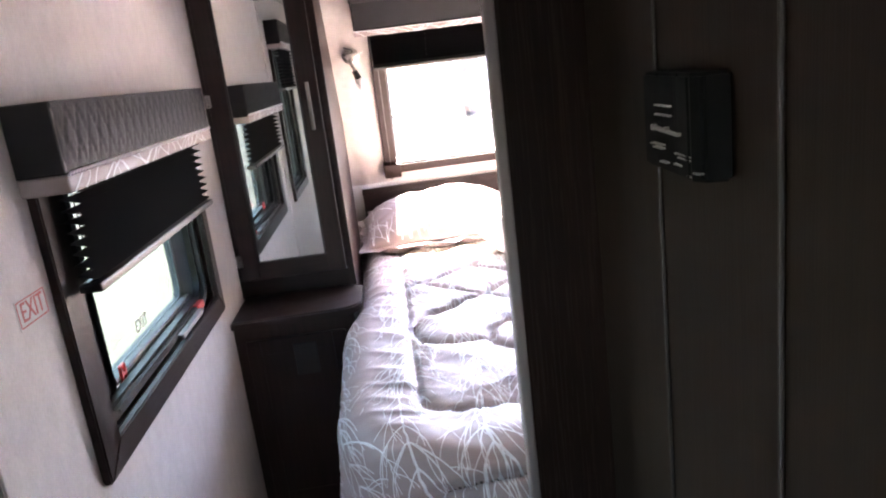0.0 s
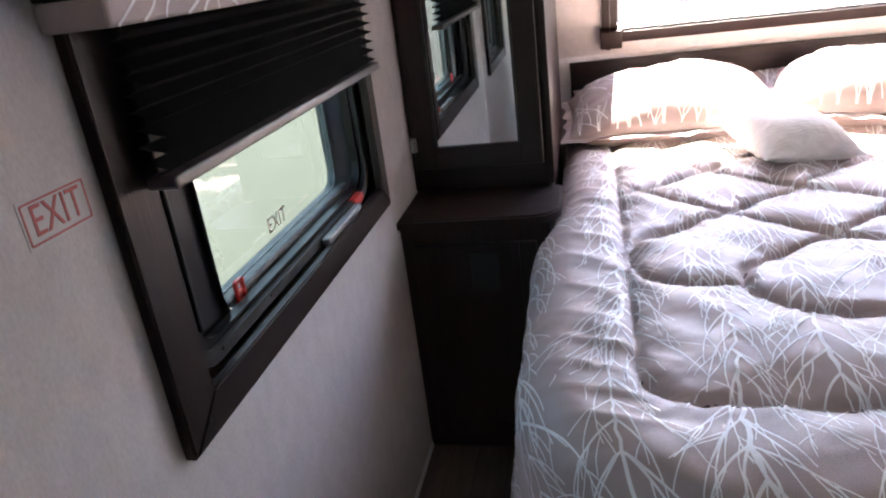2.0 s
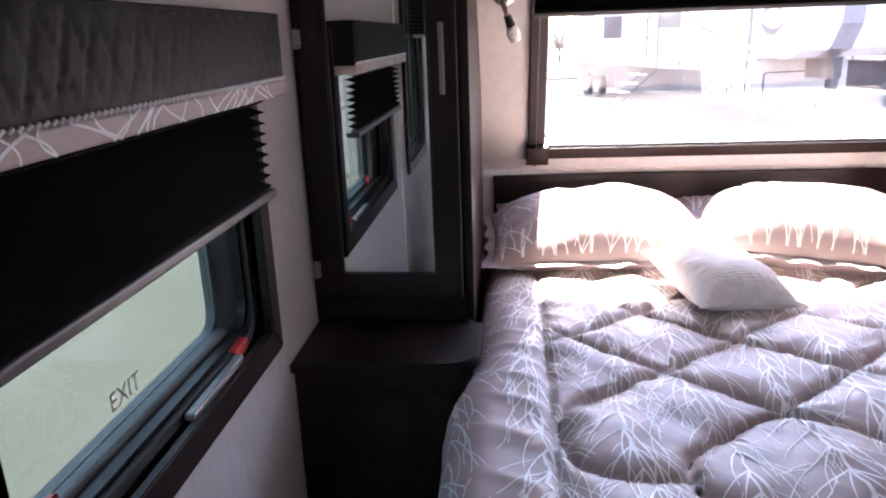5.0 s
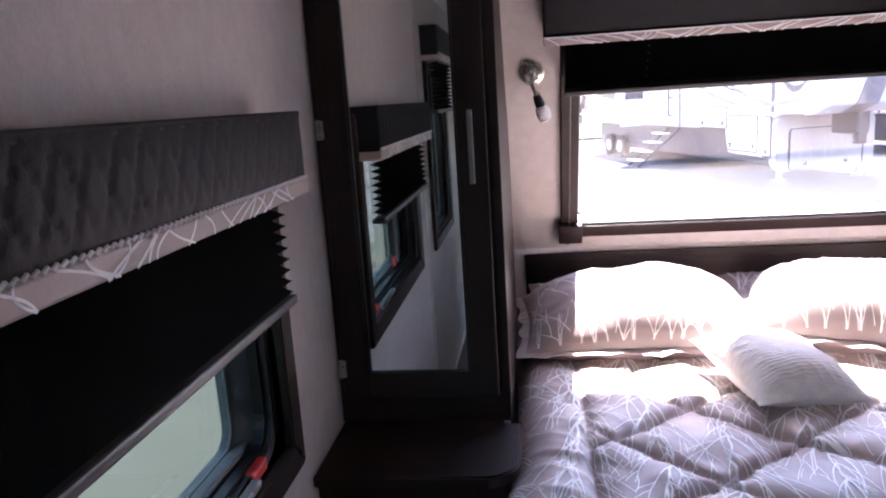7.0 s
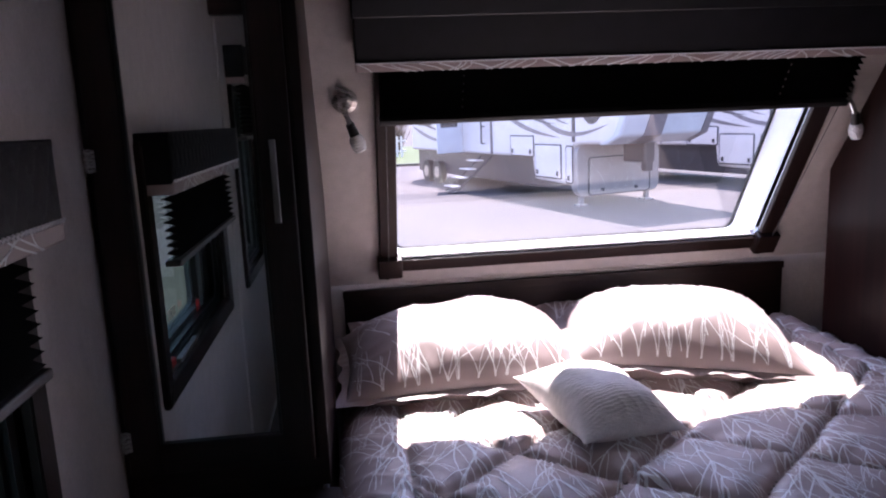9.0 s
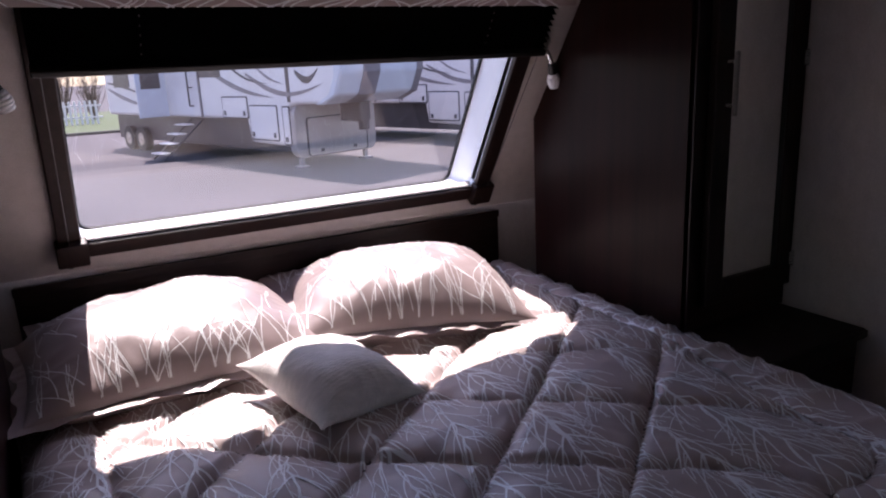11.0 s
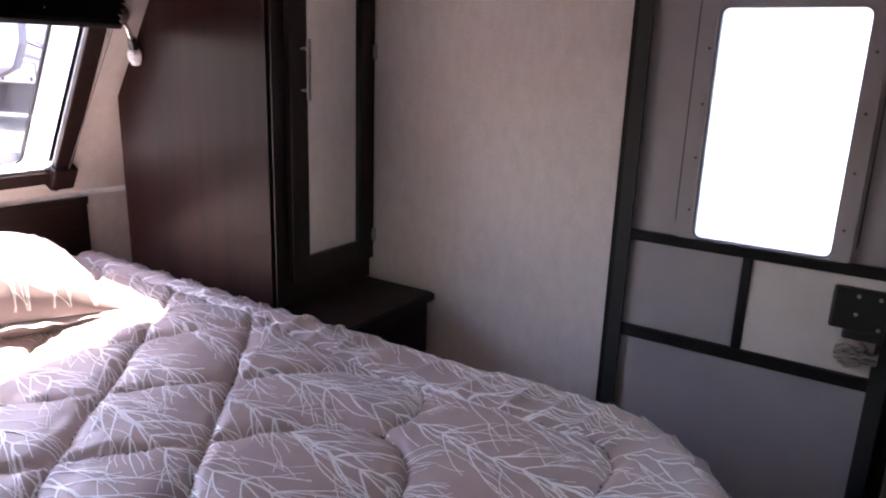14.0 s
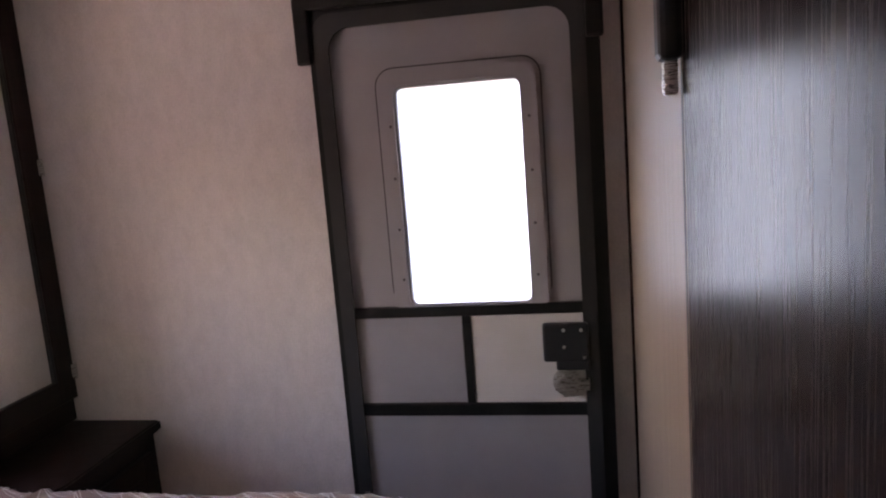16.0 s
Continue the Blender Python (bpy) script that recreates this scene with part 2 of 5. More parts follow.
# window openings
WL = (1.575, 2.42, 0.868, 1.40)      # left window: y, z
WH = (0.42, 1.05, 0.84, 1.66)       # hall window
WV = (-3.0, -1.0, 0.65, 1.75)         # living area window, enlarged out of view for more fill light
structure("wall_left", holed("x", XL - 0.05, XL, (BACK, 3.80), (0, TOP), [WL, WH, WV]), WALLPAPER, "pale mottled wallpaper side wall with windows")
DOOR = (1.375, 1.985, 0.02, 1.715)
# second hole is an unseen opening, added to let daylight in
structure("wall_right", holed("x", XR, XR + 0.05, (BACK, 3.80), (0, TOP), [DOOR, (-3.0, -0.85, 0.65, 1.75)]), WALLPAPER, "pale mottled wallpaper side wall with entry door")
structure("wall_front_low", box((XL, 3.725, 0), (XR, 3.80, 0.975)), WALLPAPER, "pale wallpaper wall behind the headboard")
WF = (-0.045, 1.185, 0.058, 0.76)
structure("wall_front_slope", holed("z", -0.02, 0.0, (XL, XR), (-0.055, 1.20), [WF]), WALLPAPER, "pale wallpaper front wall leaning inwards", SLOPE)
structure("wall_back", box((XL, BACK - 0.05, 0), (XR, BACK, TOP)), WALLPAPER, "plain pale wall at the far end")
structure("ceiling", box((XL - 0.05, BACK - 0.05, TOP), (XR + 0.05, 3.3, TOP + 0.06)), CEILING, "white vinyl ceiling")
structure("wall_washroom", box((XH + 0.03, YP0, 0), (XR, YP1, TOP)), PANEL_DARK, "dark walnut laminate partition facing the bed")
structure("wall_hall", box((XH, -0.75, 0), (XH + 0.03, YP1, TOP)), HALLWOOD, "dark espresso wood panelling along the hall")
structure("wall_washroom_back", box((XH + 0.03, -0.75, 0), (XR, -0.72, TOP)), WOOD, "dark wood partition")
structure("trim_hall_batten", box((XH - 0.005, 1.036, 0), (XH, 1.041, TOP), 0.002), SEAM, "thin satin seam strip on the panelling")
structure("trim_hall_batten", box((XH - 0.005, 0.808, 0), (XH, 0.813, TOP), 0.002), SEAM, "thin satin seam strip on the panelling")
structure("trim_header", box((XL, YP1 + 0.032, 1.888), (XR, YP1 + 0.08, TOP), 0.003), WOOD_H, "dark wooden header over the bedroom opening")
structure("trim_wall_batten", box((XL, 1.235, 0), (XL + 0.006, 1.275, 1.888), 0.002), WALLPAPER, "narrow wallpaper seam strip")
structure("floor", box((XL - 0.05, BACK - 0.05, -0.06), (XR + 0.05, 3.80, -0.004)), GAP, "dark underfloor")
structure("baseboard", box((XL, BACK, 0), (XL + 0.006, 2.565, 0.016), 0.002), RETURN_M, "thin pale floor edging")

# ---- left side windows with blind and padded valance ----


def quilted_face(y0, y1, z0, z1, x, depth, cell=0.046, tall=0.105):
    """A padded face with sunk diamond seams, looking towards +x."""
    ny, nz = int((y1 - y0) / 0.006), int((z1 - z0) / 0.006)
    bm = bmesh.new()
    rows = []
    for j in range(nz + 1):
        row = []
        for i in range(ny + 1):
            y, z = y0 + (y1 - y0) * i / ny, z0 + (z1 - z0) * j / nz
            a, b = (y - y0) / cell + (z - z0) / tall, (y - y0) / cell - (z - z0) / tall
            d = min(abs(a - round(a)), abs(b - round(b)))
            edge = min(i, ny - i, 6) / 6 * min(j, nz - j, 5) / 5
            row.append(bm.verts.new((x + depth * min(1, d / 0.10) ** 0.7 * edge ** 0.4, y, z)))
        rows.append(row)
    for p, q in zip(rows, rows[1:]):
        for i in range(ny):
            bm.faces.new((p[i], p[i + 1], q[i + 1], q[i]))
    return bm


def ribbon_mesh(lines, place, widths, lift=0.0012):
    """Thin printed strips. lines: lists of plan points; place: plan points to space; widths: strip width at each point."""
    tan, faces, base = [], [], 0
    for pts in lines:
        t = np.gradient(np.array(pts, float), axis=0)
        tan.append(t / (np.linalg.norm(t, axis=1)[:, None] + 1e-9))
        faces += [(k, k + 1, k + 3, k + 2) for k in range(base, base + 2 * (len(pts) - 1), 2)]
        base += 2 * len(pts)
    p, t, w = np.concatenate([np.array(q, float) for q in lines]), np.concatenate(tan), np.concatenate([np.array(q, float) for q in widths])
    nrm = np.stack([-t[:, 1], t[:, 0]], 1) * w[:, None] / 2
    e = 0.004
    up = np.cross(place(p + (e, 0)) - place(p - (e, 0)), place(p + (0, e)) - place(p - (0, e)))
    up *= lift / (np.linalg.norm(up, axis=1)[:, None] + 1e-12)
    l, r = place(p + nrm) + up, place(p - nrm) + up
    verts = np.empty((2 * len(p), 3))
    verts[0::2], verts[1::2] = l, r
    return [tuple(q) for q in verts], faces


def raw_part(name, verts, faces, material, parent, label="", smooth=True, kind=""):
    me = bpy.data.meshes.new(name)
    me.from_pydata(verts, [], faces)
    me.materials.append(material)
    if smooth:
        for p in me.polygons:
            p.use_smooth = True
    ob = new(name, me)
    ob.parent = parent
    if label:
        ob["label"] = label
    if kind:
        ob["kind"] = kind
    return ob


def branch(rng, start, angle, length, width, depth, lines, widths, bend=0.5):
    """One wandering twig with side twigs, thinning to its tip."""
    n = max(4, int(length / 0.013))
    p, pts, ws = Vector(start), [], []
    a = angle
    curl = bend * rng.uniform(0.4, 1.2)
    for i in range(n + 1):
        f = i / n
        pts.append((p.x, p.y))
        ws.append(max(0.0019, width * (1 - 0.72 * f)))
        a += curl / n + rng.gauss(0, 0.035)
        p = p + Vector((math.cos(a), math.sin(a))) * (length / n)
        if depth and i > 1 and rng.random() < (0.36 if depth > 1 else 0.2):
            side = rng.choice((-1, 1))
            branch(rng, p, a + side * rng.uniform(0.35, 0.75), length * rng.uniform(0.35, 0.62) * (1.1 - 0.6 * f), width * (0.62 - 0.25 * f),
                   depth - 1, lines, widths, -side * 0.5)
    lines.append(pts)
    widths.append(ws)


def twig_band(rng, a, b, lo, hi):
    """Slanting curved twigs that cross a narrow band from a to b."""
    lines, ws, y = [], [], a + 0.01
    while y < b - 0.09:
        dx, bow, sg = rng.uniform(0.02, 0.075), rng.uniform(-0.012, 0.012), rng.choice((1, 1, -1))
        pts = [(y + (dx * f if sg > 0 else dx * (1 - f)) + bow * math.sin(math.pi * f), lo + (hi - lo) * f) for f in [i / 8 for i in range(9)]]
        lines.append(pts)
        ws.append([rng.uniform(0.0026, 0.004)] * 9)
        y += rng.uniform(0.012, 0.05)
    return lines, ws


def pleats(bm, y0, y1, z0, z1, x, deep, pitch):
    """A folded sheet with its zigzag ends."""
    n = int(round((z1 - z0) / pitch * 2))
    rng = random.Random(4)
    prev = None
    for k in range(n + 1):
        z = z0 + (z1 - z0) * k / n
        dx = deep if k % 2 else -deep
        j = rng.uniform(-0.002, 0.002)
        cur = [bm.verts.new((x + dx, y0 + (0.006 if k % 2 else 0) + j, z)), bm.verts.new((x + dx, y1 - (0.006 if k % 2 else 0) + j, z))]
        if prev:
            bm.faces.new((prev[0], prev[1], cur[1], cur[0]))
        prev = cur


def side_valance(name, y0, y1, z0, z1, label, seed):
    top = thing(name, label, "valance", "padded valances")
    part("end_board", box((XL, y0 - 0.001, z0 + 0.03), (XL + 0.077, y0 + 0.012, z1), 0.003), BLACK, top, "black end of the box")
    part("end_board", box((XL, y1 - 0.012, z0 + 0.022), (XL + 0.076, y1, z1), 0.003), PADDED, top, "dark end of the box")
    part("top_board", box((XL, y0, z1 - 0.012), (XL + 0.078, y1, z1), 0.003), PADDED, top)
    part("padded_face", quilted_face(y0, y1, z0 + 0.031, z1, XL + 0.076, 0.0045), PADDED, top, "charcoal leatherette with stitched diamonds", True)
    part("core", box((XL, y0 + 0.002, z0 + 0.03), (XL + 0.0755, y1 - 0.002, z1 - 0.002)), PADDED, top)
    band = part("print_band", box((XL, y0, z0), (XL + 0.079, y1, z0 + 0.029), 0.004), TAUPE, top, "taupe fabric band with pale branches")
    cord = bmesh.new()
    k = int((y1 - y0) / 0.012)
    for i in range(k):
        y = y0 + (y1 - y0) * (i + 0.5) / k
        rod(cord, (XL + 0.0805, y - 0.004, z0 + 0.0285), (XL + 0.0805, y + 0.004, z0 + 0.033), 0.0022, seg=5)
    part("piping", cord, PRINT, top, "pale twisted piping")["kind"] = "stuff"
    rng = random.Random(seed)
    lines, ws = twig_band(rng, y0, y1, 0.001, 0.028)
    v, f = ribbon_mesh(lines, lambda p: np.stack([np.full(len(p), XL + 0.079), p[:, 0], z0 + p[:, 1]], 1), ws)
    raw_part("branch_print", v, f, PRINT, band, kind="stuff")
    return top


def side_window(name, hole, trim, blind_z, label, stile=0.06):
    y0, y1, z0, z1 = hole
    w = tagged(new(name), label, "window", kind="structure")
    # mitred wooden surround
    o = [(y0 - trim - 0.018, z0 - trim), (y1 + trim - 0.006, z0 - trim), (y1 + trim - 0.006, z1 + trim), (y0 - trim - 0.018, z1 + trim)]
    i = [(y0, z0), (y1, z0), (y1, z1), (y0, z1)]
    for k in range(4):
        bm = bmesh.new()
        j = (k + 1) % 4
        prism(bm, [o[k], o[j], i[j], i[k]], "x", XL, XL + 0.018)
        bmesh.ops.bevel(bm, geom=[e for e in bm.edges], offset=0.003, segments=2, affect="EDGES")
        part("surround_board", bm, WOOD if k % 2 else WOOD_H, w, "dark espresso wood")
    bm = bmesh.new()
    for lo, hi in (((XL - 0.05, y0 - 0.002, z0 - 0.012), (XL, y1 + 0.002, z0)), ((XL - 0.05, y0 - 0.002, z1), (XL, y1 + 0.002, z1 + 0.012)),
                   ((XL - 0.05, y0 - 0.012, z0), (XL, y0, z1)), ((XL - 0.05, y1, z0), (XL, y1 + 0.012, z1))):
        solid(bm, lo, hi)
    part("reveal", bm, WOOD, w)
    # stepped rings of the metal window with round corners; the stile of the slider is the widest step
    for (a0, a1, b0, b1), (c0, c1, e0, e1), xa, xb, r, m, nm in (
            ((0, 0, 0, 0), (0.024, 0.020, 0.018, 0.02), -0.024, -0.010, 0.07, RUBBER, "clamp_ring"),
            ((0.020, 0.016, 0.014, 0.016), (0.050, 0.030, 0.026, 0.03), -0.040, -0.022, 0.065, ALU, "inner_ring"),
            ((-0.03, -0.03, -0.03, -0.03), (stile, 0.014, 0.010, 0.014), -0.078, -0.0505, 0.055, ALU, "slider_ring"),
            ((stile - 0.012, 0.040, 0.022, 0.03), (stile + 0.012, 0.062, 0.036, 0.044), -0.088, -0.070, 0.05, SASH, "sash_ring")):
        bm = bmesh.new()
        ring(bm, rounded(y0 + a0, y1 - a1, z0 + b0, z1 - b1, r), rounded(y0 + c0, y1 - c1, z0 + e0, z1 - e1, max(0.02, r - 0.012)), "x", XL + xa, XL + xb)
        part(nm, bm, m, w, smooth=False)
    bm = bmesh.new()          # sloping jamb between the sash and the room
    deep, near = rounded(y0 + stile - 0.002, y1 - 0.050, z0 + 0.026, z1 - 0.034, 0.045), rounded(y0 + stile - 0.010, y1 - 0.016, z0 + 0.012, z1 - 0.02, 0.05)
    va_, vb_ = [bm.verts.new((XL - 0.071, a, b)) for a, b in deep], [bm.verts.new((XL - 0.040, a, b)) for a, b in near]
    for k in range(len(va_)):
        q = (k + 1) % len(va_)
        bm.faces.new((va_[k], va_[q], vb_[q], vb_[k]))
    part("jamb_lining", bm, SASH, w, "satin grey sloping jamb", True)
    bm = bmesh.new()
    bm.faces.new([bm.verts.new((XL - 0.075, a, b)) for a, b in ((y0 + 0.03, z0 + 0.03), (y1 - 0.03, z0 + 0.03), (y1 - 0.03, z1 - 0.03), (y0 + 0.03, z1 - 0.03))])
    pane = part("pane", bm, GLASS_SIDE, w, "green-tinted glass")
    part("sill_rail", box((XL - 0.070, y0 + stile, z0 + 0.022), (XL - 0.048, y1 - 0.045, z0 + 0.036), 0.004), SASH, w, "satin grey metal sash rail")
    part("channel_bead", box((XL - 0.053, y0 + stile * 0.55, z0 + 0.03), (XL - 0.044, y0 + stile * 0.55 + 0.008, z1 - 0.03), 0.003), RUBBER, w)
    for k in range(5):
        y = y0 + (y1 - y0) * (k + 0.5) / 5
        bm = bmesh.new()
        rod(bm, (XL - 0.013, y, z0 + 0.012), (XL - 0.008, y, z0 + 0.012), 0.003, seg=8)
        part("screw", bm, BLACK, w)
    for y, z in ((y0 - trim * 0.5, z0 - trim * 0.5), (y1 + trim * 0.5, z0 - trim * 0.5)):
        bm = bmesh.new()
        rod(bm, (XL + 0.0175, y, z), (XL + 0.0195, y, z), 0.006, 0.005, 12)
        part("screw_cap", bm, BLACK, w)
    return w, pane


def pleated_blind(y0, y1, z0, z1, label):
    b = thing("pleated_blind", label, "blind", "pleated blinds")
    bm = bmesh.new()
    pleats(bm, y0, y1, z0 + 0.014, z1, XL + 0.043, 0.016, 0.019)
    part("pleated_sheet", bm, BLIND_M, b)
    part("bottom_rail", box((XL + 0.022, y0 + 0.004, z0), (XL + 0.062, y1 + 0.004, z0 + 0.016), 0.004), RAIL_M, b, "slim grey rail")
    part("head_rail", box((XL + 0.016, y0, z1), (XL + 0.066, y1, z1 + 0.018), 0.003), BLACK, b)
    for y in (y0 + 0.05, y1 - 0.05):
        bm = bmesh.new()
        rod(bm, (XL + 0.03, y, z0 + 0.01), (XL + 0.03, y, z1), 0.0012, seg=5)
        part("lift_cord", bm, BLACK, b)
    return b


win1, pane1 = side_window("window_1", WL, 0.058, 1.15, "side window in a dark wood surround with tinted glass", 0.175)
pleated_blind(1.544, 2.396, 1.150, 1.372, "black pleated blind pulled halfway down the side window")
side_valance("window_valance", 1.485, 2.462, 1.331, 1.475, "charcoal quilted box valance with a printed band", 11)
win2, pane2 = side_window("window_2", WH, 0.05, 1.45, "tall hall window in a dark wood surround")
pleated_blind(WH[0] - 0.03, WH[1] + 0.03, 1.42, 1.66, "black pleated blind pulled partly down the hall window")
side_valance("window_valance", WH[0] - 0.06, WH[1] + 0.06, 1.652, 1.805, "charcoal quilted box valance over the hall window", 12)
win3, pane3 = side_window("window_3", WV, 0.05, 1.5, "living area window in dark wood, enlarged to light the room")


def lever(y0, y1, z):
    t = thing("window_latch", "silver window latch lever with a red grip on the sill", "latch")
    part("lever_arm", box((XL - 0.010, y0, z + 0.014), (XL + 0.008, y1, z + 0.029), 0.004), LEVER, t, "brushed silver bar")
    part("pivot", box((XL - 0.036, y0 - 0.03, z - 0.006), (XL - 0.016, y0 + 0.012, z + 0.018), 0.005), BLACK, t)
    part("red_grip", box((XL - 0.036, y1 - 0.004, z + 0.004), (XL - 0.006, y1 + 0.065, z + 0.036), 0.006), RED, t, "red plastic grip")


def red_tab(y, z):
    t = thing("emergency_tab", "small red emergency pull tab on the sash rail", "window tab")
    bm = bmesh.new()
    ring(bm, rounded(y - 0.014, y + 0.014, z, z + 0.042, 0.006), rounded(y - 0.008, y + 0.008, z + 0.006, z + 0.036, 0.004), "x", XL - 0.049, XL - 0.043)
    solid(bm, (XL - 0.05, y - 0.012, z + 0.016), (XL - 0.044, y + 0.012, z + 0.022))
    part("loop", bm, RED, t)


lever(2.07, 2.285, 0.852)
red_tab(1.80, 0.882)


def words(text, size, m, material, parent, name="lettering"):
    cu = bpy.data.curves.new(name, "FONT")
    cu.body, cu.size, cu.align_x, cu.align_y, cu.extrude = text, size, "CENTER", "CENTER", 0.0004
    tmp = new("tmp_text", cu)
    bpy.context.view_layer.update()
    me = bpy.data.meshes.new_from_object(tmp.evaluated_get(bpy.context.evaluated_depsgraph_get()))
    bpy.data.objects.remove(tmp)
    me.materials.clear()
    me.materials.append(material)
    me.transform(m)
    ob = new(name, me)
    ob.parent = parent
    return ob


def face_x(x, y, z):
    """Turns a flat drawing to look towards +x."""
    return Matrix(((0, 0, 1, x), (1, 0, 0, y), (0, 1, 0, z), (0, 0, 0, 1)))


def sticker(x, y, z, w, h, ink, back, label, border=True):
    s = thing("exit_sticker", label, "sticker")
    if back:
        part("paper", box((x, y - w / 2, z - h / 2), (x + 0.0008, y + w / 2, z + h / 2)), back, s)
    if border:
        bm = bmesh.new()
        ring(bm, rounded(y - w / 2 + 0.003, y + w / 2 - 0.003, z - h / 2 + 0.003, z + h / 2 - 0.003, 0.002, 2),
             rounded(y - w / 2 + 0.005, y + w / 2 - 0.005, z - h / 2 + 0.005, z + h / 2 - 0.005, 0.0015, 2), "x", x + 0.0008, x + 0.0014)
        part("border_line", bm, ink, s)
    words("EXIT", h * 0.92, face_x(x + 0.0012, y, z) @ Matrix.Diagonal((w / h * 0.40, 1, 1, 1)), ink, s)


sticker(XL, 1.432, 1.170, 0.096, 0.048, REDINK, STICKER, "white EXIT sticker with red letters beside the window")
sticker(XL - 0.0735, 2.03, 0.939, 0.112, 0.045, FAINTINK, None, "clear EXIT sticker on the window glass", False)

# ---- front window ----


def slope_part(name, bm, material, parent, label="", smooth=False):
    bmesh.ops.transform(bm, matrix=SLOPE, verts=bm.verts)
    bmesh.ops.recalc_face_normals(bm, faces=bm.faces)
    return part(name, bm, material, parent, label, smooth)


fw = tagged(new("window_4"), "wide front window with dark trim and smoked glass", "window", kind="structure")
x0, x1, s0, s1 = WF
slope_part("trim_board", box((x0 - 0.056, s0 - 0.052, 0), (x1 + 0.056, s0 - 0.006, 0.018), 0.004), WOOD_H, fw, "dark espresso wood")
for xa, xb in ((x0 - 0.056, x0), (x1, x1 + 0.056)):
    slope_part("trim_board", box((xa, s0 - 0.004, 0), (xb, s1 + 0.05, 0.02), 0.004), WOOD, fw, "dark espresso wood")
slope_part("trim_board", box((x0 - 0.056, s1, 0), (x1 + 0.056, s1 + 0.05, 0.016), 0.004), WOOD_H, fw)
for xa in (x0 - 0.064, x1 - 0.012):
    slope_part("corner_block", box((xa, s0 - 0.062, 0.004), (xa + 0.078, s0 + 0.016, 0.04), 0.005), WOOD, fw)
    bm = bmesh.new()
    rod(bm, (xa + 0.03, s0 - 0.075, 0.02), (xa + 0.03, s0 - 0.06, 0.02), 0.008, seg=10)
    slope_part("cord_anchor", bm, BLACK, fw)
B0, B1 = s0 - 0.098, s1 - 0.09     # the opening's sill runs level, so it meets the glass lower down the slope
front, back = rounded(x0, x1, s0, s1, 0.025), rounded(x0, x1, B0, B1, 0.035)
bm = bmesh.new()
va, vb = [bm.verts.new((a, b, 0.003)) for a, b in front], [bm.verts.new((a, b, -0.15)) for a, b in back]
vc, vd = [bm.verts.new((a + (0.01 if a > 0.5 else -0.01), b + (0.01 if b > 0.4 else -0.01), 0.001)) for a, b in front], [bm.verts.new((a + (0.01 if a > 0.5 else -0.01), b + (0.01 if b > 0.3 else -0.01), -0.15)) for a, b in back]
for k in range(len(va)):
    q = (k + 1) % len(va)
    bm.faces.new((va[k], va[q], vb[q], vb[k]))
    bm.faces.new((vc[q], vc[k], vd[k], vd[q]))
    bm.faces.new((va[q], va[k], vc[k], vc[q]))
slope_part("return_lining", bm, RETURN_M, fw, "glossy white lining of the deep opening", False)
bm = bmesh.new()
ring(bm, rounded(x0, x1, B0, B1, 0.035), rounded(x0 + 0.009, x1 - 0.009, B0 + 0.009, B1 - 0.009, 0.03), "z", -0.149, -0.141)
slope_part("gasket", bm, RUBBER, fw, "thin black rubber seal")
bm = bmesh.new()
bm.faces.new([bm.verts.new((a, b, -0.145)) for a, b in ((x0 - 0.005, B0 - 0.005), (x1 + 0.005, B0 - 0.005), (x1 + 0.005, B1 + 0.005), (x0 - 0.005, B1 + 0.005))])
slope_part("pane", bm, GLASS_FRONT, fw, "smoked safety glass").visible_shadow = False

fb = thing("pleated_blind", "black pleated blind drawn a third down the front window", "blind", "pleated blinds")
bm = bmesh.new()
n = 22
for k in range(n + 1):
    s, d = 0.612 + (0.80 - 0.612) * k / n, 0.012 if k % 2 else -0.012
    v = [bm.verts.new((x0 - 0.045, s, 0.068 + d)), bm.verts.new((x1 + 0.045, s, 0.068 + d))]
    if k:
        bm.faces.new((pv[0], pv[1], v[1], v[0]))
    pv = v
slope_part("pleated_sheet", bm, BLIND_M, fb)
slope_part("bottom_rail", box((x0 - 0.048, 0.596, 0.05), (x1 + 0.048, 0.613, 0.088), 0.004), BLACK, fb)
for x in (x0 + 0.17, x1 - 0.17):
    for k in range(5):
        bm = bmesh.new()
        rod(bm, (x, 0.64 + 0.022 * k, 0.080), (x, 0.645 + 0.022 * k, 0.082), 0.0015, seg=6)
        slope_part("cord_bead", bm, RAIL_M, fb)
for x in (x0 - 0.03, x1 + 0.035):
    bm = bmesh.new()
    rod(bm, (x, 0.0, 0.03), (x, 0.60, 0.07), 0.0013, seg=5)
    slope_part("guide_cord", bm, RAIL_M, fb, "thin grey guide cord")

fv = thing("window_valance", "long charcoal box valance with a printed band over the front window", "valance", "padded valances")
vx0, vx1 = x0 - 0.103, x1 + 0.065
slope_part("box_board", box((vx0, 0.79, 0), (vx1, 0.95, 0.118), 0.006), PADDED, fv, "charcoal leatherette box")
slope_part("top_moulding", box((vx0 - 0.004, 0.905, 0.0), (vx1 + 0.004, 0.952, 0.124), 0.004), BLACK, fv, "darker upper edge")
band = slope_part("print_band", box((vx0, 0.768, 0), (vx1, 0.79, 0.121), 0.004), TAUPE, fv, "taupe fabric band with pale branches")
rng = random.Random(21)
lines, ws = twig_band(rng, vx0, vx1, 0.769, 0.789)
S = np.array(SLOPE)
v, f = ribbon_mesh(lines, lambda p: np.stack([p[:, 0], p[:, 1], np.full(len(p), 0.1216), np.ones(len(p))], 1) @ S.T[:, :3], ws, 0.0008)
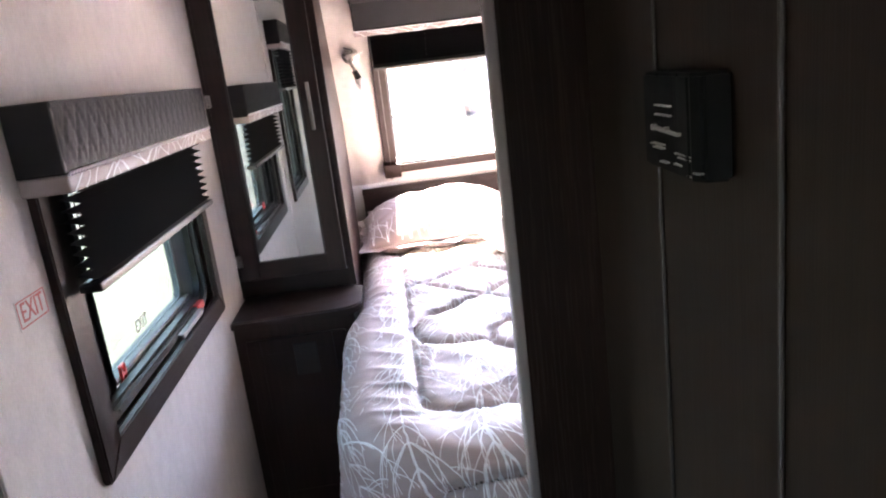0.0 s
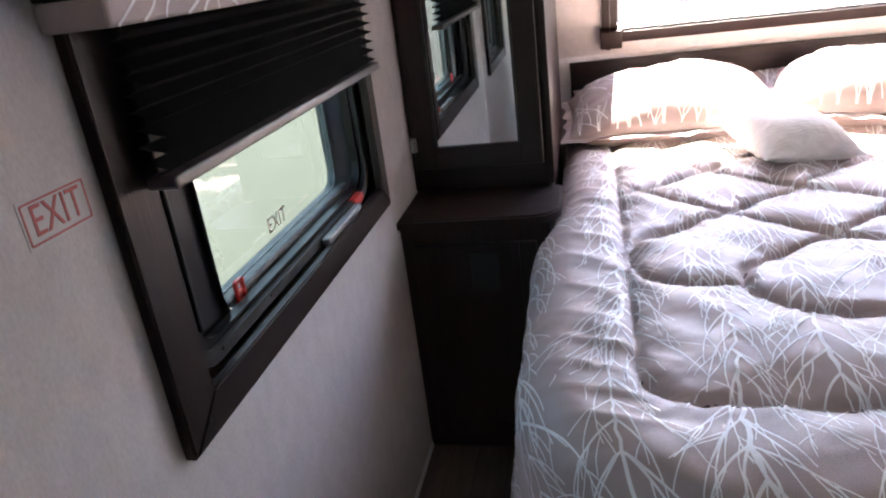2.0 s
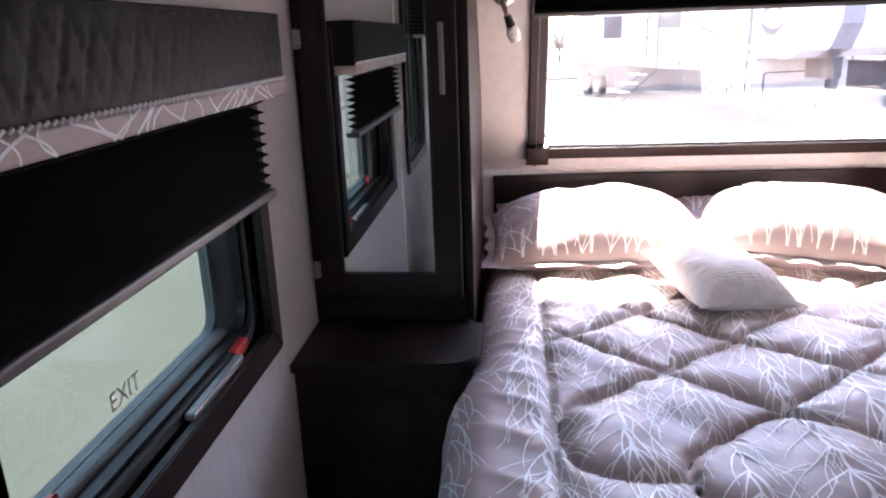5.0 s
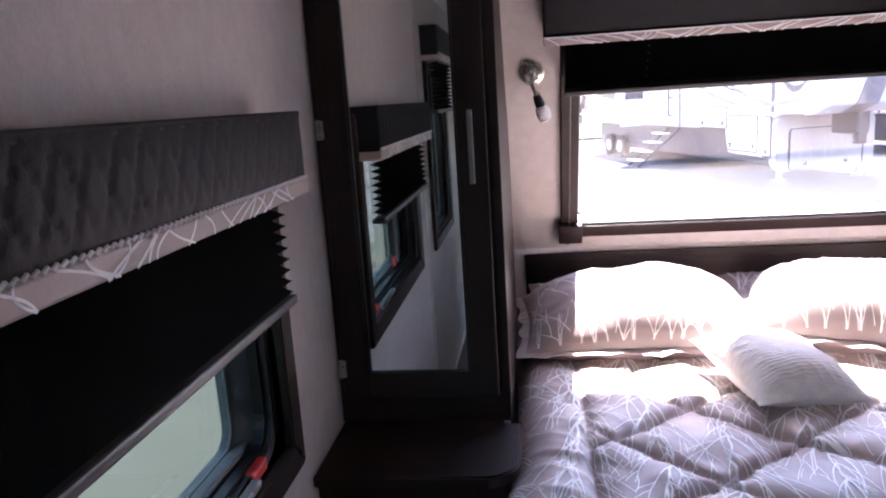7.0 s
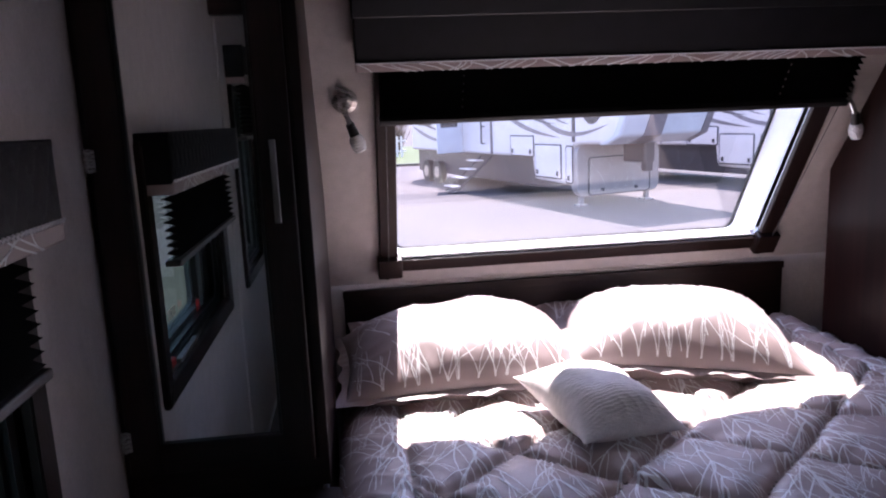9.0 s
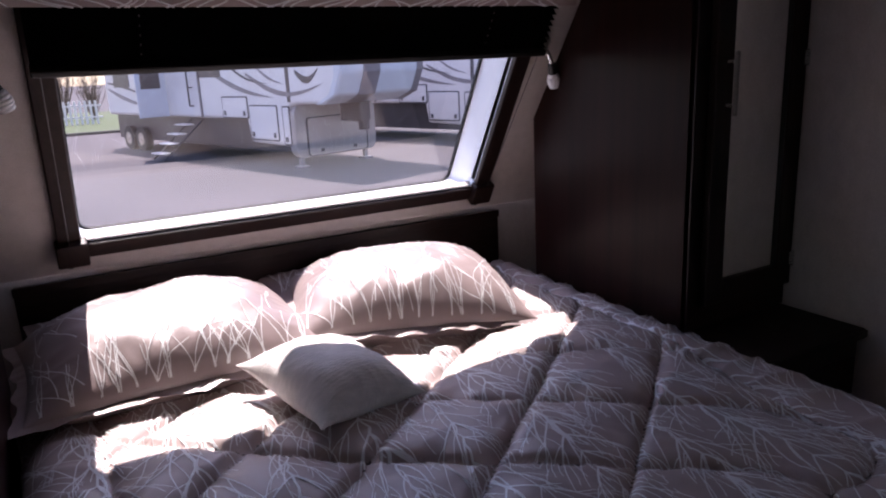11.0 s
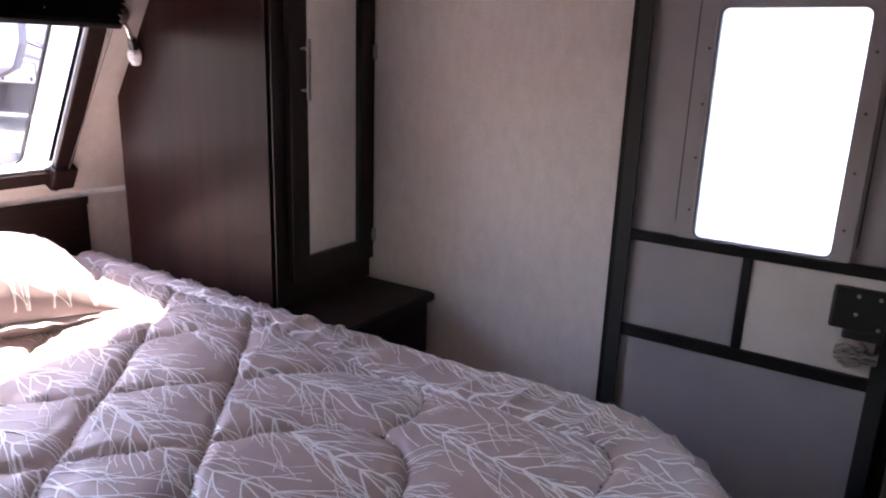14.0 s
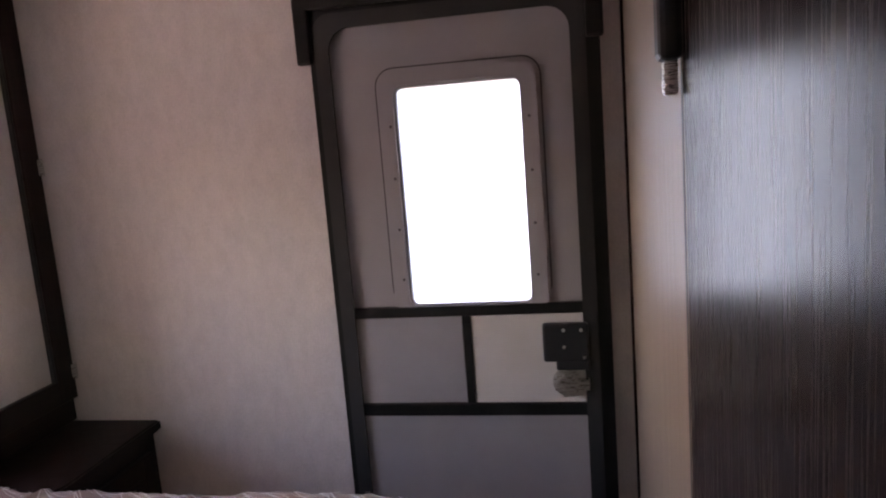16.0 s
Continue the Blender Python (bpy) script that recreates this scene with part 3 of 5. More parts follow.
raw_part("branch_print", v, f, PRINT, band, kind="stuff")
slope_part("piping", box((vx0, 0.7895, 0.118), (vx1, 0.794, 0.1235), 0.002), PRINT, fv, "pale piping")


def sconce(x, s, side):
    t = thing("wall_lamp", "small nickel reading lamp with a clear glass shade, unlit", "wall lamp", "reading lamps")
    bm = bmesh.new()
    rod(bm, (x, s, 0.001), (x, s, 0.012), 0.036, 0.033, 24)
    rod(bm, (x, s, 0.012), (x, s, 0.02), 0.033, 0.018, 24)
    slope_part("wall_plate", bm, STEEL, t, "round brushed nickel plate", False)
    bm = bmesh.new()
    rod(bm, (x, s, 0.018), (x, s - 0.006, 0.055), 0.006)
    rod(bm, (x, s - 0.006, 0.055), (x + side * 0.012, s - 0.034, 0.072), 0.007)
    slope_part("arm", bm, STEEL, t)
    bm = bmesh.new()
    rod(bm, (x + side * 0.010, s - 0.030, 0.070), (x + side * 0.022, s - 0.062, 0.078), 0.011, 0.014, 14)
    slope_part("socket", bm, BLACK, t, "black lamp socket")
    bm = bmesh.new()
    a, b = Vector((x + side * 0.021, s - 0.060, 0.0775)), Vector((x + side * 0.036, s - 0.102, 0.088))
    for k in range(5):
        p, q = a.lerp(b, k / 5), a.lerp(b, (k + 1) / 5)
        rod(bm, p, q, (0.014, 0.019, 0.021, 0.021, 0.019)[k], (0.019, 0.021, 0.021, 0.019, 0.016)[k], 16)
    slope_part("glass_shade", bm, WHITE_GLASS, t, "ribbed clear glass shade", True)
    bm = bmesh.new()
    rod(bm, (x + 0.01, s + 0.03, 0.012), (x - side * 0.02, s + 0.055, 0.03), 0.003)
    slope_part("switch", bm, BLACK, t)


WHITE_GLASS = mat("frosted_lamp_glass", (0.75, 0.76, 0.78), 0.15, vary=0.05, coat=0.5)
sconce(-0.180, 0.628, 1)
sconce(1.272, 0.592, 1)

# ---- wardrobes and bedside cabinets ----


def wardrobe(xa, xb, mx0, mx1, hx, inner, label):
    """inner: the x of the side that faces the bed."""
    t = thing("wardrobe", label, "wardrobe", "wardrobes beside the bed")
    yf = 2.80
    prof = [(yf, 0.739), (3.452, 0.739), (3.455, 1.272), (3.225, 1.612), (2.99, 1.965), (yf, 1.965)]
    pa, pb = (inner, inner + 0.016) if inner > 0.5 else (inner - 0.016, inner)
    bm = bmesh.new()
    prism(bm, prof, "x", pa, pb)
    part("side_panel", bm, PANEL, t, "walnut laminate side with a slanted back edge")
    ca, cb = (xa, pa) if inner < 0.5 else (pb, xb)
    bm = bmesh.new()
    prism(bm, [(yf + 0.02, 0.74), (3.40, 0.74), (3.40, 1.272), (2.96, 1.95), (yf + 0.02, 1.95)], "x", ca + 0.002, cb - 0.002)
    part("carcass", bm, WOOD, t)
    # face frame
    lo, hi = min(xa, pa), max(xb, pb)
    for a, b in (((lo, yf - 0.004, 0.737), (mx0 - 0.066, yf + 0.018, 1.965)), ((mx1 + 0.066, yf - 0.004, 0.737), (hi, yf + 0.018, 1.965))):
        if b[0] - a[0] > 0.003:
            part("face_stile", box(a, b, 0.002), WOOD, t)
    part("face_rail", box((lo + 0.001, yf - 0.003, 0.738), (hi - 0.001, yf + 0.017, 0.80), 0.002), WOOD_H, t)
    # mirrored door
    d0, d1, z0, z1 = mx0 - 0.062, mx1 + 0.062, 0.805, 1.925
    door = part("door_frame", box((d0, yf - 0.026, z1 - 0.07), (d1, yf - 0.005, z1), 0.003), WOOD_H, t, "dark wood door frame")
    part("door_rail", box((d0, yf - 0.026, z0), (d1, yf - 0.005, 0.868), 0.003), WOOD_H, door)
    for a, b in ((d0, mx0), (mx1, d1)):
        part("door_stile", box((a, yf - 0.027, z0 + 0.001), (b, yf - 0.005, z1 - 0.001), 0.003), WOOD, door)
    for a, b in ((mx0 - 0.001, mx0 + 0.006), (mx1 - 0.006, mx1 + 0.001)):
        part("glazing_bead", box((a, yf - 0.023, 0.866), (b, yf - 0.012, z1 - 0.068), 0.002), BLACK, door)
    part("mirror", box((mx0, yf - 0.016, 0.866), (mx1, yf - 0.010, z1 - 0.068)), MIRROR, door, "tall mirror")
    h = part("handle", box((hx - 0.006, yf - 0.056, 1.30), (hx + 0.006, yf - 0.048, 1.455), 0.002), LEVER, door, "slim nickel bar handle")
    for z in (1.325, 1.43):
        bm = bmesh.new()
        rod(bm, (hx, yf - 0.05, z), (hx, yf - 0.026, z), 0.004)
        part("handle_post", bm, STEEL, t)
    ex = d0 if abs(hx - d0) > abs(hx - d1) else d1
    for z in (0.88, 1.43):
        bm = bmesh.new()
        rod(bm, (ex, yf - 0.03, z - 0.022), (ex, yf - 0.03, z + 0.022), 0.004)
        solid(bm, (ex - 0.010, yf - 0.0285, z - 0.02), (ex + 0.010, yf - 0.026, z + 0.02))
        part("hinge", bm, STEEL, t, "nickel hinge")
    return t


wardrobe(XL, -0.256, -0.582, -0.344, -0.314, -0.256, "dark wood wardrobe with a tall mirror door on a bedside cabinet")
wardrobe(1.31, XR, 1.415, 1.638, 1.395, 1.31, "dark wood wardrobe with a mirror door and walnut side panel")


def bedside(xa, xb, inner_left, label):
    t = thing("bedside_cabinet", label, "cabinet", "bedside cabinets")
    yf = 2.545
    bm = bmesh.new()
    r = 0.075
    pts = []
    if inner_left:       # round corner towards the bed at low x
        pts = [(xb, 3.44), (1.328, 3.44), (1.328, 2.80), (xa, 2.80)] + [(xa + r - r * math.cos(a), yf + r - r * math.sin(a)) for a in [radians(9 * i) for i in range(11)]] + [(xb, yf)]
    else:
        pts = [(xa, 3.44), (xa, yf)] + [(xb - r + r * math.sin(a), yf + r - r * math.cos(a)) for a in [radians(9 * i) for i in range(11)]] + [(xb, 2.79), (-0.274, 2.79), (-0.274, 3.44)]
    prism(bm, pts, "z", 0.706, 0.735)
    bmesh.ops.bevel(bm, geom=[e for e in bm.edges if abs(e.verts[0].co.z - e.verts[1].co.z) < 1e-5], offset=0.005, segments=2, affect="EDGES")
    part("top", bm, WOOD_H, t, "dark top with a rounded front corner")
    ia, ib = (xa + 0.03, xb) if inner_left else (xa, xb - 0.03)
    part("body", box((max(ia, 1.312) if inner_left else ia, yf + 0.024, 0.0), (ib, 3.43, 0.705), 0.003), WOOD, t)
    a, b = ia + 0.035, ib - 0.035
    door = part("door_panel", box((a, yf + 0.012, 0.05), (b, yf + 0.024, 0.66), 0.003), WOOD, t)
    for lo, hi in (((a, yf + 0.008, 0.05), (a + 0.045, yf + 0.013, 0.66)), ((b - 0.045, yf + 0.008, 0.05), (b, yf + 0.013, 0.66)),
                   ((a + 0.045, yf + 0.008, 0.05), (b - 0.045, yf + 0.013, 0.10)), ((a + 0.045, yf + 0.008, 0.61), (b - 0.045, yf + 0.013, 0.66))):
        part("door_frame_piece", box(lo, hi, 0.002), WOOD, door)
    return t


bedside(XL, -0.234, False, "dark espresso bedside cabinet with a rounded top corner")
bedside(1.28, XR, True, "dark espresso bedside cabinet against the side wall")
ou = thing("power_outlet", "black duplex power outlet on the cabinet front", "outlet")
part("cover_plate", box((-0.475, 2.548, 0.525), (-0.40, 2.5525, 0.635), 0.002), BLACK, ou)
for z in (0.557, 0.605):
    part("socket_face", box((-0.455, 2.5455, z - 0.014), (-0.42, 2.5482, z + 0.014), 0.001), RUBBER, ou)

# ---- bed ----
bed = thing("bed", "queen bed on a dark platform", "bed")
part("platform", box((-0.21, 1.62, 0.0), (1.30, 3.70, 0.30), 0.01), WOOD_H, bed, "dark platform base")
part("mattress", box((-0.20, 1.60, 0.30), (1.235, 3.70, 0.62), 0.06, seg=3), TAUPE, bed)
hb = thing("headboard", "low dark wooden headboard fixed to the front wall", "headboard")
part("board", box((-0.226, 3.703, 0.35), (1.327, 3.725, 0.928), 0.004), WOOD_H, hb)
part("cap_rail", box((-0.228, 3.699, 0.905), (1.329, 3.7035, 0.93), 0.001), WOOD_H, hb)

R_EDGE = 0.085


def step(t):
    t = np.clip(t, 0, 1)
    return t * t * (3 - 2 * t)


# the quilting: a diamond lattice that ends in round lobes towards the foot
MID_X, LAT_X, LAT_Y, LAT_Y0 = 0.561, 0.198, 0.160, 2.575


def lattice_point(u, v):
    return Vector((0.165 + LAT_X * u, LAT_Y0 + LAT_Y * v))


def smooth_line(pts, n=10):
    """A soft curve through a few points."""
    p = [Vector(q) for q in pts]
    p = [2 * p[0] - p[1]] + p + [2 * p[-1] - p[-2]]
    out = []
    for k in range(1, len(p) - 2):
        for i in range(n):
            t = i / n
            a, b, c, d = p[k - 1:k + 3]
            out.append(0.5 * (2 * b + (c - a) * t + (2 * a - 5 * b + 4 * c - d) * t * t + (3 * b - a - 3 * c + d) * t ** 3))
    return [tuple(q) for q in out + [p[-2]]]


def seam_lines():
    lines = []
    for k, u0 in ((0, 1.0), (2, 3.0), (4, 4.0), (6, 5.25), (8, 5.25)):        # towards the head, both ways from the middle
        a, b = lattice_point(u0, k - u0), lattice_point(u0 - 8, k - u0 + 8)
        pts = [a.lerp(b, f / 40) for f in range(41)]
        pts = [(q.x, q.y) for q in pts if -0.085 < q.x < 1.207 and q.y < 3.5]
        lines += [pts, [(2 * MID_X - x, y) for x, y in pts]]
    inner = smooth_line([(0.363, 2.415), (0.225, 2.325), (0.142, 2.235), (0.140, 2.145), (0.200, 2.078), (0.290, 2.042), (0.375, 2.055), (0.470, 2.140), (0.561, 2.258)])
    upper = smooth_line([(0.363, 2.415), (0.46, 2.337), (0.561, 2.258)])
    outer = smooth_line([(0.165, 2.575), (-0.02, 2.44), (-0.075, 2.35), (-0.055, 2.225), (0.03, 2.18), (0.140, 2.185)])
    for l in (inner, upper, outer):
        lines += [l, [(2 * MID_X - x, y) for x, y in l]]
    return lines


SEAMS = seam_lines()
BORDER = (-0.088, 1.210, 1.772, 0.09)


def seam_gap(x, y):
    """How far a place on the quilt is from the nearest seam."""
    d2 = np.full(x.shape, 0.09)
    for l in SEAMS:
        p = np.array(l)
        near = (x > p[:, 0].min() - 0.3) & (x < p[:, 0].max() + 0.3) & (y > p[:, 1].min() - 0.3) & (y < p[:, 1].max() + 0.3)
        if not near.any():
            continue
        xs, ys, best = x[near], y[near], d2[near]
        for (ax, ay), (bx, by) in zip(l, l[1:]):
            ex, ey = bx - ax, by - ay
            t = np.clip(((xs - ax) * ex + (ys - ay) * ey) / (ex * ex + ey * ey + 1e-12), 0, 1)
            best = np.minimum(best, (xs - ax - t * ex) ** 2 + (ys - ay - t * ey) ** 2)
        d2[near] = best
    d = np.sqrt(d2)
    # border seam with round corners
    ax, bx, ay, rc = BORDER
    qx = np.abs(x - (ax + bx) / 2) - (bx - ax) / 2 + rc
    qy = (ay - y) + rc
    out = np.hypot(np.maximum(qx, 0), np.maximum(qy, 0)) + np.minimum(np.maximum(qx, qy), 0) - rc
    d = np.minimum(d, np.abs(out) + 0.002)
    d = np.minimum(d, np.hypot(np.abs(y - 1.531), np.maximum(np.abs(x - MID_X) - 0.66, 0)))      # seam along the foot edge
    return d


NOISE = np.random.RandomState(5)
WAVES = [(NOISE.uniform(-1, 1, 2) * f, NOISE.uniform(0, 6.28), a) for f, a in [(9, 0.0016)] * 6 + [(26, 0.0010)] * 9 + [(70, 0.0006)] * 9]


RIDGES = [(NOISE.uniform(-1, 1, 2) * f, NOISE.uniform(0, 6.28), a) for f, a in [(14, 0.0022)] * 6 + [(30, 0.0015)] * 8]


def quilt(p):
    """The comforter: a flat sheet of cloth laid over the mattress, hanging down at both sides and the foot."""
    a, b = p[:, 0], p[:, 1]
    t = step((b - 2.42) / 0.25)
    xa, xb = -0.20 + 0.045 * t, 1.312 - 0.085 * step((b - 2.42) / 0.38)
    rc, yf = 0.30, 1.595
    cx, cy = np.clip(a, xa + rc, xb - rc), np.maximum(b, yf + rc)
    vx, vy = a - cx, np.minimum(b - cy, 0)
    ln = np.hypot(vx, vy) + 1e-9
    nx, ny = vx / ln, vy / ln
    d = np.maximum(ln - rc, 0)
    base_x, base_y = np.where(d > 0, cx + nx * rc, a), np.where(d > 0, cy + ny * rc, b)
    ph = np.minimum(d / R_EDGE, math.pi / 2)
    e = np.maximum(d - R_EDGE * math.pi / 2, 0)
    along = base_x * 1.0 + base_y * 1.3 + np.arctan2(ny, nx) * 0.35
    ripple = (np.sin(along * 21) * 0.5 + np.sin(along * 37 + 1.3) * 0.3 + np.sin(along * 11 + 0.4) * 0.4) * np.minimum(e, 0.25) * 0.075
    side = np.abs(nx) * np.where(b > 2.45, 0.0, 1.0) + np.abs(ny)
    off = R_EDGE * np.sin(ph) + e * 0.10 * np.minimum(side, 1) + ripple * np.minimum(side, 1)
    drop = R_EDGE * (1 - np.cos(ph)) + e * 0.98
    gap = seam_gap(a, b)
    groove = 0.013 * np.exp(-((b - 1.531) / 0.009) ** 2) * step((0.72 - np.abs(a - MID_X)) / 0.06)      # piped seam along the foot edge
    groove -= 0.007 * np.exp(-((b - 1.545) / 0.006) ** 2) * step((0.72 - np.abs(a - MID_X)) / 0.06)
    off, drop = off - 0.7 * groove, drop + 0.8 * groove
    fade = np.exp(-e / 0.3)
    puff = (0.016 * (1 - np.exp(-gap / 0.05)) + 0.015 * (1 - np.exp(-(gap / 0.008) ** 1.3)) - 0.020) * fade
    puff += 0.006 * np.sin(a * 5.1 + 0.4) * np.sin(b * 4.3)
    for (kx, ky), s, amp in WAVES:
        puff += amp * np.sin(kx * a * 1.0 + ky * b + s) * (0.5 + np.exp(-gap / 0.05))
    for (kx, ky), s, amp in RIDGES:      # creases in the cloth
        w = kx * a + ky * b + s + 1.2 * np.sin(kx * 0.31 * b - ky * 0.27 * a + s)
        puff += amp * (1 + 0.9 * step((a - 0.75) / 0.3)) * ((1 - np.abs(np.sin(w))) ** 3 - 0.2) * (0.35 + np.exp(-gap / 0.06)) * (0.5 + 0.5 * np.sin(0.21 * (kx * b - ky * a) + 2 * s))
    edge = np.exp(-((a - 1.27) / 0.08) ** 2) + 0.45 * np.exp(-((a + 0.15) / 0.07) ** 2)
    puff += 0.014 * edge * ((1 - np.abs(np.sin(b * 33 + 1.6 * np.sin(b * 7) + (a - 1.2) * 9))) ** 2 - 0.3)     # gathers along the border
    # small puckers running off the seams
    puff += 0.0028 * np.exp(-gap / 0.03) * np.sin(a * 130 + np.sin(b * 60) * 2) * np.sin(b * 118)
    z = 0.716 + 0.010 * step((b - 2.2) / 0.8) + 0.040 * step((b - 2.35) / 0.5) * step((a - 0.7) / 0.5) - drop
    up = np.cos(ph)
    return np.stack([base_x + nx * (off + puff * (1 - up)), base_y + ny * (off + puff * (1 - up)), z + puff * up], 1)


def dense(l, w, n=5):
    """The same line with more points on it."""
    s = np.linspace(0, len(l) - 1, (len(l) - 1) * n + 1)
    k = np.arange(len(l))
    p = np.array(l, float)
    return [tuple(q) for q in np.stack([np.interp(s, k, p[:, 0]), np.interp(s, k, p[:, 1])], 1)], list(np.interp(s, k, np.array(w, float)))


def cloth_mesh(place, u, v):
    gx, gy = np.meshgrid(u, v)
    pts = place(np.stack([gx.ravel(), gy.ravel()], 1))
    w = len(u)
    faces = [(j * w + i, j * w + i + 1, (j + 1) * w + i + 1, (j + 1) * w + i) for j in range(len(v) - 1) for i in range(w - 1)]
    return [tuple(q) for q in pts], faces


com = thing("comforter", "taupe quilted comforter with pale branch print, spread over the bed", "comforter")
U, V = np.arange(-0.84, 2.0, 0.0085), np.arange(0.92, 3.60, 0.0085)
vv, ff = cloth_mesh(quilt, U, V)
shell = raw_part("quilted_cover", vv, ff, TAUPE, com)
th = shell.modifiers.new("thick", "SOLIDIFY")
th.thickness, th.offset = 0.012, -1
rng = random.Random(3)
lines, ws = [], []
col, x = 0, -0.80
while x < 1.98:                           # upright stems, thickening towards the foot, with long twigs that droop from their nodes
    y, sx, k = 3.57 - (0.11 if col % 2 else 0), x, 0
    phase = rng.uniform(0, 6.28)
    stem, wide = [], []
    while y > 0.95:
        grow = ((3.57 - y) / 0.62 + 0.37 * col) % 1.0          # each tree begins thin and ends thick
        stem.append((sx, y))
        wide.append(0.0022 + 0.0062 * grow ** 1.3)
        sx = x + 0.016 * math.sin(y * 9 + phase) + rng.gauss(0, 0.003)
        y -= 0.02
        k += 1
        if k % 3 == 0:
            for side in (-1, 1):
                for q in range(rng.choice((1, 2, 2))):
                    branch(rng, (sx, y), radians(-90 + side * rng.uniform(22, 58)), rng.uniform(0.09, 0.15) + 0.13 * grow * rng.random(),
                           rng.uniform(0.0030, 0.0042) + 0.0016 * grow, 1, lines, ws, -side * 0.7)
    lines.append(stem)
    ws.append(wide)
    x += rng.uniform(0.150, 0.180)
    col += 1
ok = [(l, w) for l, w in zip(lines, ws) if min(q[1] for q in l) > 0.93 and max(q[1] for q in l) < 3.58 and min(q[0] for q in l) > -0.83 and max(q[0] for q in l) < 1.98]
ok = [dense(l, w, 3) for l, w in ok]
v, f = ribbon_mesh([l for l, _ in ok], quilt, [w for _, w in ok], 0.0020)
raw_part("branch_print", v, f, PRINT, com, "pale printed branches", kind="stuff")
# stitches in the seams, also drawing crease shade at border and foot
sl = []
ax, bx, ay, rc = BORDER
corner = [(ax + rc - rc * math.cos(radians(10 * k)), ay + rc - rc * math.sin(radians(10 * k))) for k in range(10)]
border = [(ax, 3.15)] + corner + [(ax + bx - x, y) for x, y in corner[::-1]] + [(bx, 3.15)]
for l in SEAMS + [border, [(-0.07, 1.533), (1.19, 1.533)]]:
    q = [Vector(p) for p in l]
    run = 0.0
    for a, b in zip(q, q[1:]):
        n = max(1, int((b - a).length / 0.006))
        for k in range(n):
            if int(run / 0.006) % 2 == 0:
                sl.append([tuple(a.lerp(b, k / n)), tuple(a.lerp(b, (k + 1) / n))])
            run += (b - a).length / n
sv, sf = ribbon_mesh(sl, quilt, [[0.0045, 0.0045]] * len(sl), 0.0016)
raw_part("seam_stitches", sv, sf, STITCH, com, "seam stitching, dark for the crease shade too", kind="stuff")


def pillow_place(m, hw, hh, thick, seed, pinch=0.16, ribs=0.0):
    rs = np.random.RandomState(seed)
    waves = [(rs.uniform(-1, 1, 2) * f, rs.uniform(0, 6.28), a) for f, a in [(14, 0.0028)] * 5 + [(34, 0.0018)] * 8 + [(75, 0.0011)] * 8]
    M = np.array(m)

    def place(p, sign=1.0):
        a, b = np.clip(p[:, 0] / hw, -1, 1), np.clip(p[:, 1] / hh, -1, 1)
        x = hw * a * (1 - pinch * 0.5 * (1 - a * a) * b * b - pinch * 0.35 * (1 - b * b) * np.abs(a) ** 3)
        y = hh * b * (1 - pinch * 0.35 * (1 - a * a) * np.abs(b) ** 3)
        h = thick * np.clip((1 - np.abs(a) ** 2.4) * (1 - np.abs(b) ** 2.6), 0, 1) ** 0.60 * (1 + 0.10 * b)
        w = sum(amp * np.sin(kx * p[:, 0] + ky * p[:, 1] + s) for (kx, ky), s, amp in waves)
        rim = np.maximum(np.abs(a), np.abs(b))
        crease = 0.0055 * (1 - 2 * np.abs(np.sin(np.where(np.abs(a) > np.abs(b), b * hh, a * hw) * 62 + 2.2 * np.sin(a * 3 + b * 5 + seed))) ** 0.7) * np.clip((rim - 0.55) / 0.4, 0, 1) * (1 - rim ** 6)
        z = sign * (h + (w + crease) * np.clip(h / thick, 0, 1))
        z = z + sign * ribs * np.sin(p[:, 1] * 620 + 0.8 * np.sin(p[:, 0] * 90)) * (1 - rim ** 4)      # woven ribs
        q = np.stack([x, y, z, np.ones(len(x))], 1)
        return q @ M.T[:, :3]
    return place


